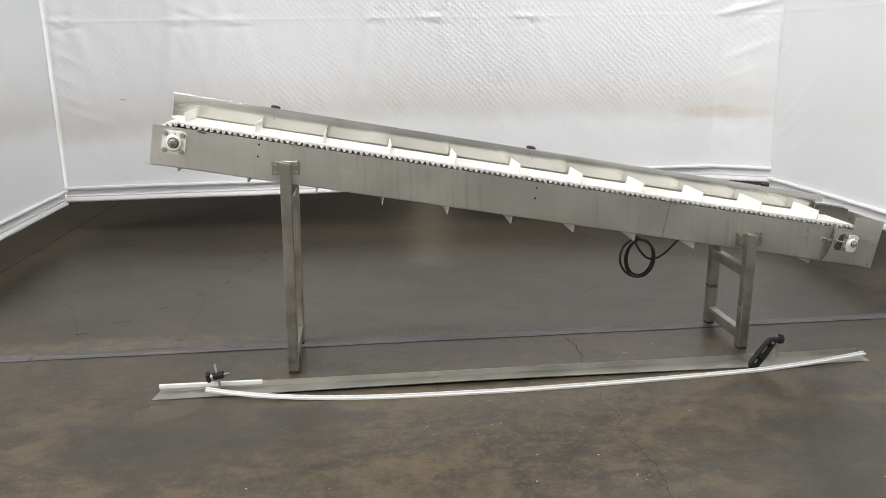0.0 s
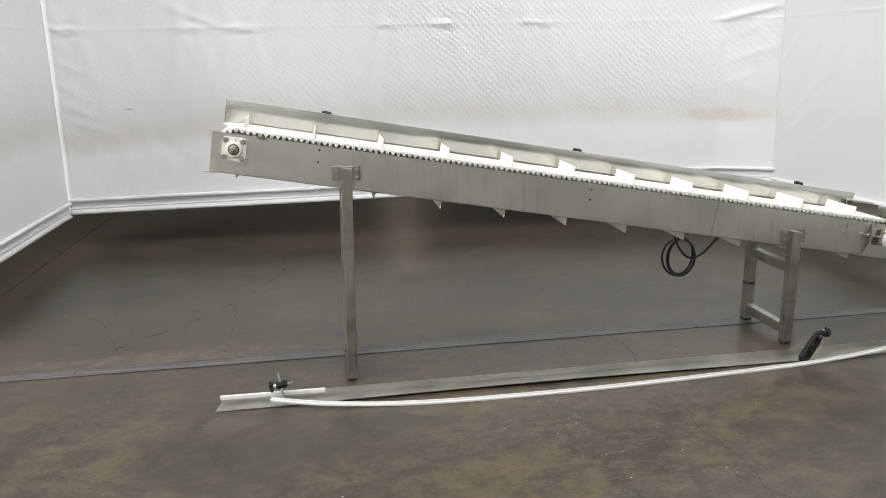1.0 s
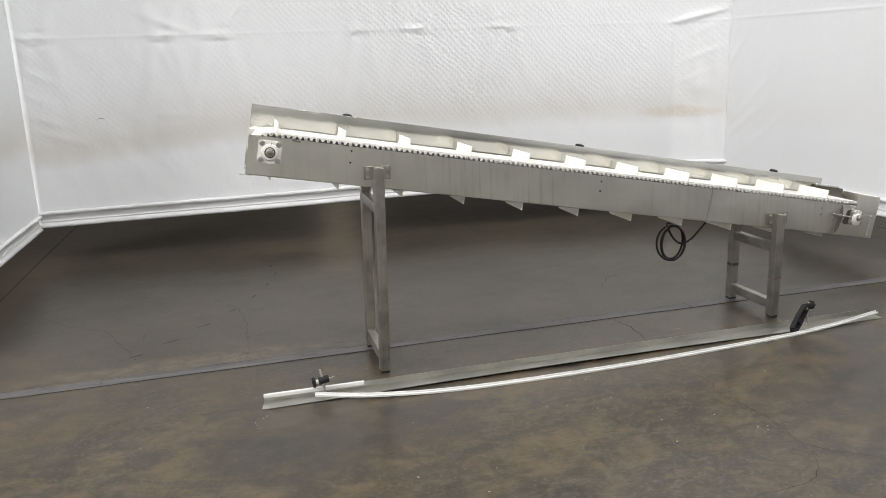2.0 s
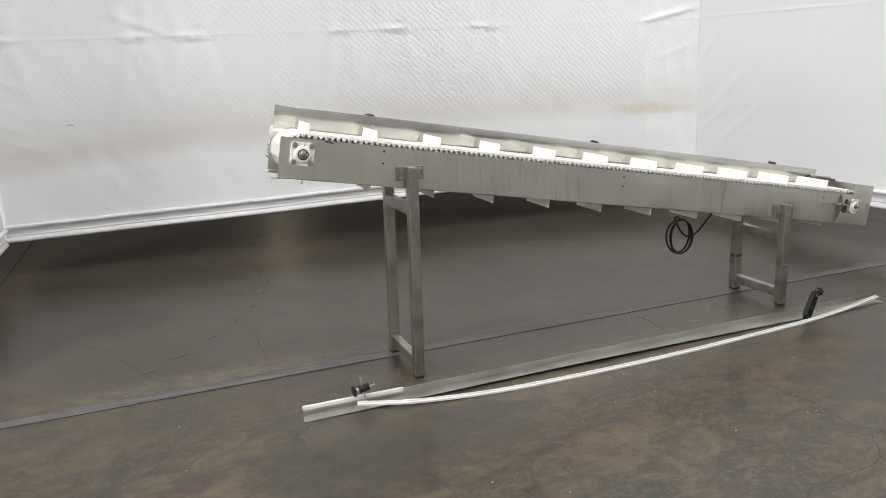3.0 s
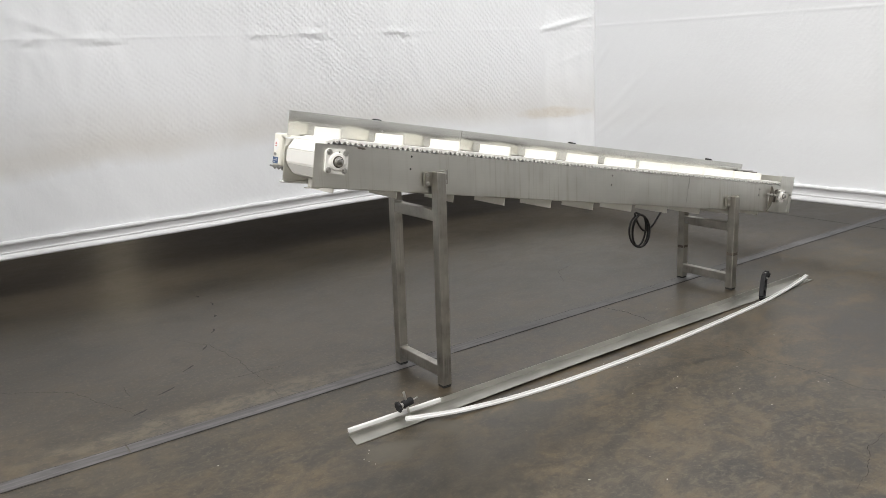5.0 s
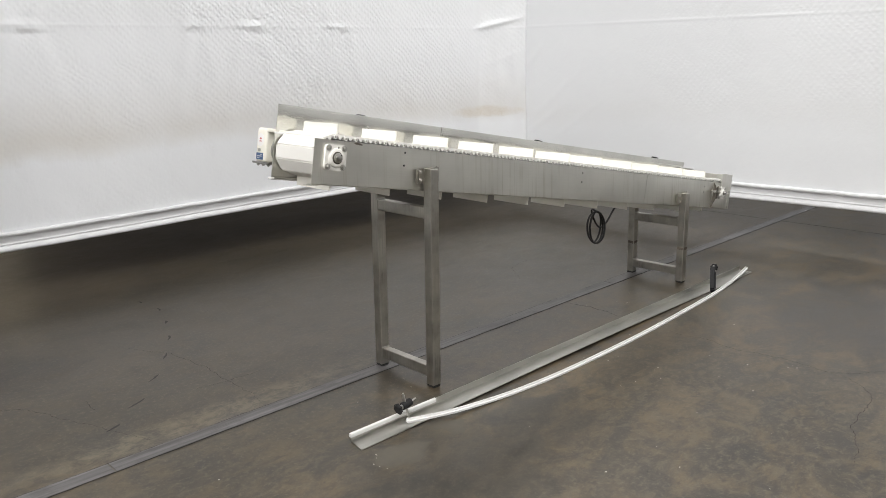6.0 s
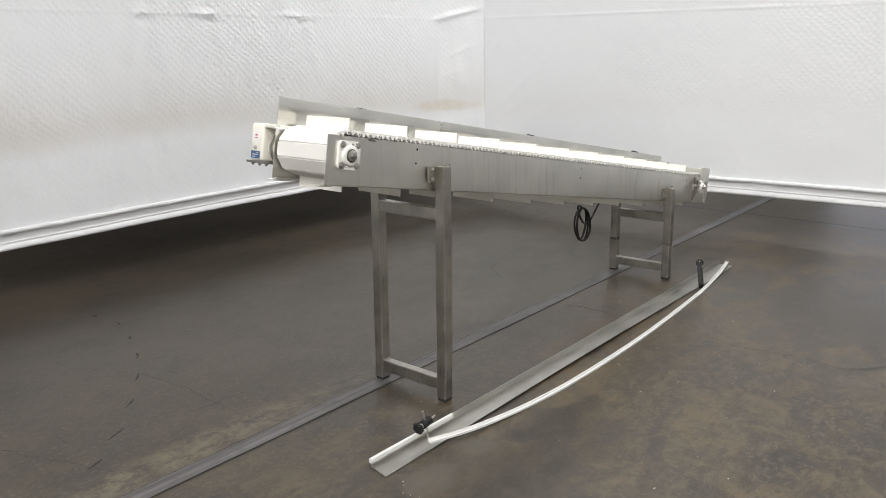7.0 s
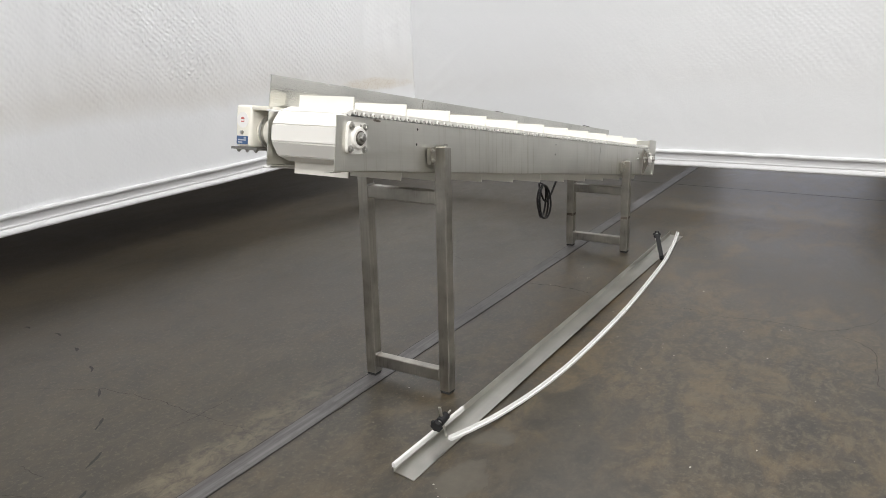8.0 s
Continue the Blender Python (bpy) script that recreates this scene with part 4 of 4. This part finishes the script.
# rear guard: an angle with its lip turned out, held by three knob clamps
GW = 0.296
def guard_sheet(u0, u1, tip):
    """A plate with a rolled top edge; tip turns its face up a little."""
    bm = bmesh.new()
    rings = []
    for u in (u0, u1):
        up = 0.0055 * (1 - u / 3.0)
        prof = [(GW, 0.0715), (GW + tip * 0.5, 0.125), (GW + tip, 0.165), (GW + tip + 0.002, 0.170), (GW + tip + 0.006, 0.171), (GW + tip + 0.006, 0.168), (GW + tip + 0.0035, 0.166), (GW + 0.0025, 0.0715)]
        rings.append([bm.verts.new((u, a, b + up)) for a, b in prof])
    for k in range(8):
        bm.faces.new((rings[0][k], rings[0][(k + 1) % 8], rings[1][(k + 1) % 8], rings[1][k]))
    bm.faces.new(rings[0])
    bm.faces.new(rings[1][::-1])
    return bm


guard = part("guard_rail", guard_sheet(-0.077, 0.787, -0.0068), M_GUARD, conveyor, "shiny steel guard rail above the belt", C)
part("guard_sheet", guard_sheet(0.784, 3.035, -0.0105), M_GUARD, guard, "", C @ pose(0, 0.0012, 0))
part("edge_strip", box((-0.082, GW - 0.004, 0.0640), (0.02, GW + 0.008, 0.0710), 0.002), M_UHMW, guard, "white plastic edge strip", C)


def knob_mesh(r=0.021, h=0.016, lobes=7):
    """A lobed hand knob, its axis along z."""
    bm = bmesh.new()
    n = lobes * 6
    rings = []
    for k, z in ((0.55, 0.0), (1.0, 0.25), (1.0, 0.75), (0.82, 1.0)):
        rings.append([bm.verts.new((r * k * (1 + 0.10 * math.cos(lobes * 2 * math.pi * i / n)) * math.cos(2 * math.pi * i / n),
                                    r * k * (1 + 0.10 * math.cos(lobes * 2 * math.pi * i / n)) * math.sin(2 * math.pi * i / n), h * z)) for i in range(n)])
    for a, b in zip(rings, rings[1:]):
        for i in range(n):
            bm.faces.new((a[i], a[(i + 1) % n], b[(i + 1) % n], b[i]))
    bm.faces.new(rings[0][::-1])
    bm.faces.new(rings[-1])
    return mesh_of("knob", bm, M_BLACK)


KNOB = knob_mesh()
for u in (0.355, 1.550, 2.745):
    cl = part("rail_clamp", rod((u, FAR + 0.050, 0.01), (u, FAR + 0.050, 0.165), 0.006, 12), M_BOLT, guard, "steel clamp post with a black knob", C)
    part("clamp_block", box((u - 0.016, FAR + 0.020, 0.115), (u + 0.016, FAR + 0.066, 0.148), 0.004, 2), M_BLACK, cl, "black plastic clamp block", C)
    part("post_bracket", box((u - 0.018, FAR + 0.0005, 0.0), (u + 0.018, FAR + 0.060, 0.012), 0.001), M_BOLT, cl, "", C)
    put("knob", KNOB, cl, "black lobed hand knob", C @ pose(u, FAR + 0.050, 0.165, 8, 0, 0))
    part("cap_nut", rod((u + 0.004, GW, 0.132), (u + 0.004, GW - 0.006, 0.132), 0.006, 12, 0.004, bevel=0.0015), M_BOLT, cl, "", C)

# gear box on the far side of the high end
gear = part("gearbox", box((-0.0655, FAR + 0.090, -0.051), (0.080, FAR + 0.160, 0.0820), 0.010, 3), M_GEARBOX, conveyor, "cream painted gear box on a steel plate", C)
part("gear_hub", rod((0.004, FAR + 0.034, 0.0), (0.004, FAR + 0.093, 0.0), 0.046, 28, bevel=0.003), M_GEARBOX, gear, "", C)
part("gear_flange", rod((0.004, FAR + 0.062, 0.0), (0.004, FAR + 0.072, 0.0), 0.058, 28, bevel=0.002), M_BOLT, gear, "", C)
part("torque_arm", box((-0.064, FAR + 0.004, 0.066), (0.030, FAR + 0.094, 0.0805), 0.005, 2), M_GEARBOX, gear, "cream painted torque arm", C)
motor = part("motor", rod((0.078, FAR + 0.124, 0.015), (0.34, FAR + 0.124, 0.015), 0.050, 28, bevel=0.006), M_GEARBOX, gear, "cream painted motor barrel", C)
part("mount_plate", box((-0.070, FAR + 0.060, -0.0595), (0.10, FAR + 0.174, -0.0515), 0.001), M_DARKSTEEL, gear, "dark steel mounting plate", C)
for u, w in ((-0.054, 0.078), (-0.054, 0.116), (-0.054, 0.154)):
    part("bolt", hexbolt((u, FAR + w, -0.0595), (0, 0, -1), 0.006, 0.005), M_DARKSTEEL, gear, "", C)
sticker = part("round_sticker", rod((-0.0655, FAR + 0.128, 0.034), (-0.0665, FAR + 0.128, 0.034), 0.025, 28), M_WHITE, gear, "round white sticker with red print", C)
bm = prism([(-0.0673, FAR + 0.128 + 0.008 * math.cos(a), 0.036 + 0.007 * math.sin(a)) for a in [k * math.pi / 8 for k in range(9)]], (0.0007, 0, 0))
box((-0.0673, FAR + 0.121, 0.027), (-0.0666, FAR + 0.135, 0.031), bm=bm)
part("red_print", bm, M_RED, sticker, "", C)
part("drain_plug", rod((-0.0655, FAR + 0.128, -0.005), (-0.073, FAR + 0.128, -0.005), 0.006, 6), M_BOLT, gear, "", C)
label = part("blue_label", box((-0.0670, FAR + 0.104, -0.043), (-0.0654, FAR + 0.152, -0.017)), M_BLUE, gear, "small blue printed label", C)
for v, w0, w1 in ((-0.023, 0.111, 0.121), (-0.0295, 0.111, 0.145), (-0.037, 0.127, 0.145)):
    part("print_bar", box((-0.0677, FAR + w0, v - 0.0020), (-0.0668, FAR + w1, v + 0.0020)), M_LABEL_GREY, label, "", C)

# ---- cable coil under the low half ----
pts = []
for k in range(3):
    for i in range(20):
        a = 2 * math.pi * i / 20 + 1.9
        r = 0.084 + 0.006 * math.sin(k * 2.1 + a)
        pts.append((2.102 + 1.05 * r * math.cos(a) * (1.0 - 0.10 * k) + 0.012 * k, 0.335 + 0.010 * k + 0.012 * math.sin(a + k), 0.353 + 1.12 * r * math.sin(a) + 0.004 * k))
pts += [(2.085, 0.36, 0.465), (2.125, 0.36, 0.385), (2.18, 0.36, 0.343), (2.245, 0.36, 0.366), (2.305, 0.355, 0.43), (2.36, 0.335, 0.50), (2.40, 0.306, 0.545)]
cable = part("power_cable", sweep(smooth_line(pts, 3), ring_profile(0.0058, 8), up=(0.1, 1, 0.05)), M_CABLE)
tagged(cable, "black power cable coiled and hung under the conveyor", "cable")

# ---- spare guard rail lying on the floor ----
spare = thing("spare_guard_rail", (1.4, -0.2, 0), "long bent steel angle guard rail lying on the concrete floor", "guard rail")


def angle_rail(n=40):
    bm = bmesh.new()
    rings = []
    for i in range(n + 1):
        k = i / n
        x = -0.120 + k * 3.110
        lift = 0.011 * math.sin(math.pi * min(1.0, k * 1.15)) ** 1.3
        yf = -0.153 - 0.004 * math.sin(math.pi * k)
        top = 0.027
        skew = 0.012 * k
        cut = -0.015 if i == 0 else 0.0
        rings.append([bm.verts.new(p) for p in ((x, yf, 0.0005 + 0.002 * lift), (x + cut, yf - 0.086, 0.0005 + lift), (x + cut, yf - 0.086, 0.003 + lift), (x, yf - 0.003, 0.0034 + 0.002 * lift), (x - skew, yf - 0.002, top), (x - skew, yf + 0.0007, top))])
    for a, b in zip(rings, rings[1:]):
        for j in range(6):
            bm.faces.new((a[j], a[(j + 1) % 6], b[(j + 1) % 6], b[j]))
    bm.faces.new(rings[0])
    bm.faces.new(rings[-1][::-1])
    return bm


part("angle", angle_rail(), M_RAIL, spare, "", smooth=30)
part("edge_strip", sweep([(-0.122 + 0.0425 * i, -0.1545 - 0.0006 * i, 0.024) for i in range(11)], [(-0.006, -0.008), (0.006, -0.008), (0.006, 0.006), (0.004, 0.008), (-0.004, 0.008), (-0.006, 0.006)]), M_UHMW, spare, "short white plastic edge strip")
rodA = part("clamp_pin", rod((0.136, -0.190, 0.006), (0.117, -0.180, 0.120), 0.005, 12, bevel=0.001), M_BOLT, spare, "bright steel clamp pin")
part("clamp_block", rod((0.108, -0.184, 0.0690), (0.152, -0.184, 0.0760), 0.0155, 20, bevel=0.003), M_BLACK, rodA, "black plastic clamp block")
part("collar", rod((0.094, -0.184, 0.0668), (0.110, -0.184, 0.0692), 0.009, 14), M_BOLT, rodA)
put("knob", KNOB, rodA, "black lobed hand knob", Matrix.Translation((0.097, -0.184, 0.067)) @ pose(0, 0, 0, 0, -98, 0))
part("cross_pin", rod((0.150, -0.186, 0.076), (0.176, -0.186, 0.083), 0.003, 8), M_BOLT, rodA)

# second clamp: a slotted arm leaning on the rail
pivot = Vector((2.425, -0.262, 0.017))
armdir = (Vector((2.540, -0.200, 0.104)) - pivot)
armlen = armdir.length
xx = armdir.normalized()
yy = Vector((0, 1, 0))
zz = xx.cross(yy).normalized()
yy = zz.cross(xx)
A = Matrix(((xx.x, yy.x, zz.x, pivot.x), (xx.y, yy.y, zz.y, pivot.y), (xx.z, yy.z, zz.z, pivot.z), (0, 0, 0, 1)))
bm = bmesh.new()
for side in (-1, 1):
    # one edge bar of the slotted arm, bowed out in the middle
    bar = [(k / 8 * armlen, 0.0115 + 0.0065 * math.sin(math.pi * min(1.0, 0.12 + k / 8 * 0.85)) ** 0.8) for k in range(9)]
    outline = [(a, -0.012, side * (w + 0.0040)) for a, w in bar] + [(a, -0.012, side * (w - 0.0042)) for a, w in bar[::-1]]
    prism(outline, (0, 0.024, 0), bm=bm)
for a0, a1, half in ((-0.008, 0.012, 0.011), (0.052, 0.074, 0.015), (armlen - 0.026, armlen + 0.010, 0.013)):
    prism([(a0, -0.0125, -half * 0.9), (a1, -0.0125, -half), (a1 + 0.004, -0.0125, 0.0), (a1, -0.0125, half), (a0, -0.0125, half * 0.9)], (0, 0.025, 0), bm=bm)
arm = part("clamp_arm", bm, M_BLACK, spare, "black plastic slotted clamp arm", A)
part("clamp_pin", rod((2.567, -0.190, 0.004), (2.570, -0.186, 0.122), 0.005, 12, bevel=0.001), M_BOLT, arm, "bright steel clamp pin")
part("clamp_block", rod((2.545, -0.192, 0.102), (2.586, -0.182, 0.106), 0.0145, 18, bevel=0.003), M_BLACK, arm)
put("knob", KNOB, arm, "black lobed hand knob", Matrix.Translation((2.584, -0.182, 0.105)) @ pose(0, 0, 0, 0, 96, 12))
part("pivot_bolt", rod(A @ Vector((armlen - 0.01, -0.016, 0)), A @ Vector((armlen - 0.01, 0.016, 0)), 0.006, 10), M_BOLT, arm)

# ---- loose white strip ----
line = smooth_line([(0.086, -0.236, 0.036), (0.200, -0.262, 0.026), (0.345, -0.288, 0.016), (0.60, -0.320, 0.008), (0.95, -0.342, 0.0075), (1.56, -0.338, 0.0075), (2.31, -0.293, 0.0075), (2.62, -0.258, 0.010), (2.80, -0.234, 0.017), (2.985, -0.203, 0.026)], 12)
prof = [(-0.009, -0.007), (0.009, -0.007), (0.009, 0.005), (0.0072, 0.007), (0.0040, 0.007), (0.0032, 0.005), (0.0028, -0.004), (-0.0018, -0.004), (-0.0022, 0.0005), (-0.0030, 0.0022), (-0.0072, 0.0022), (-0.009, 0.0005)]
strip = part("loose_edge_strip", sweep(line, prof), M_UHMW)
tagged(strip, "long bowed white plastic edge strip lying loose on the floor", "plastic strip")
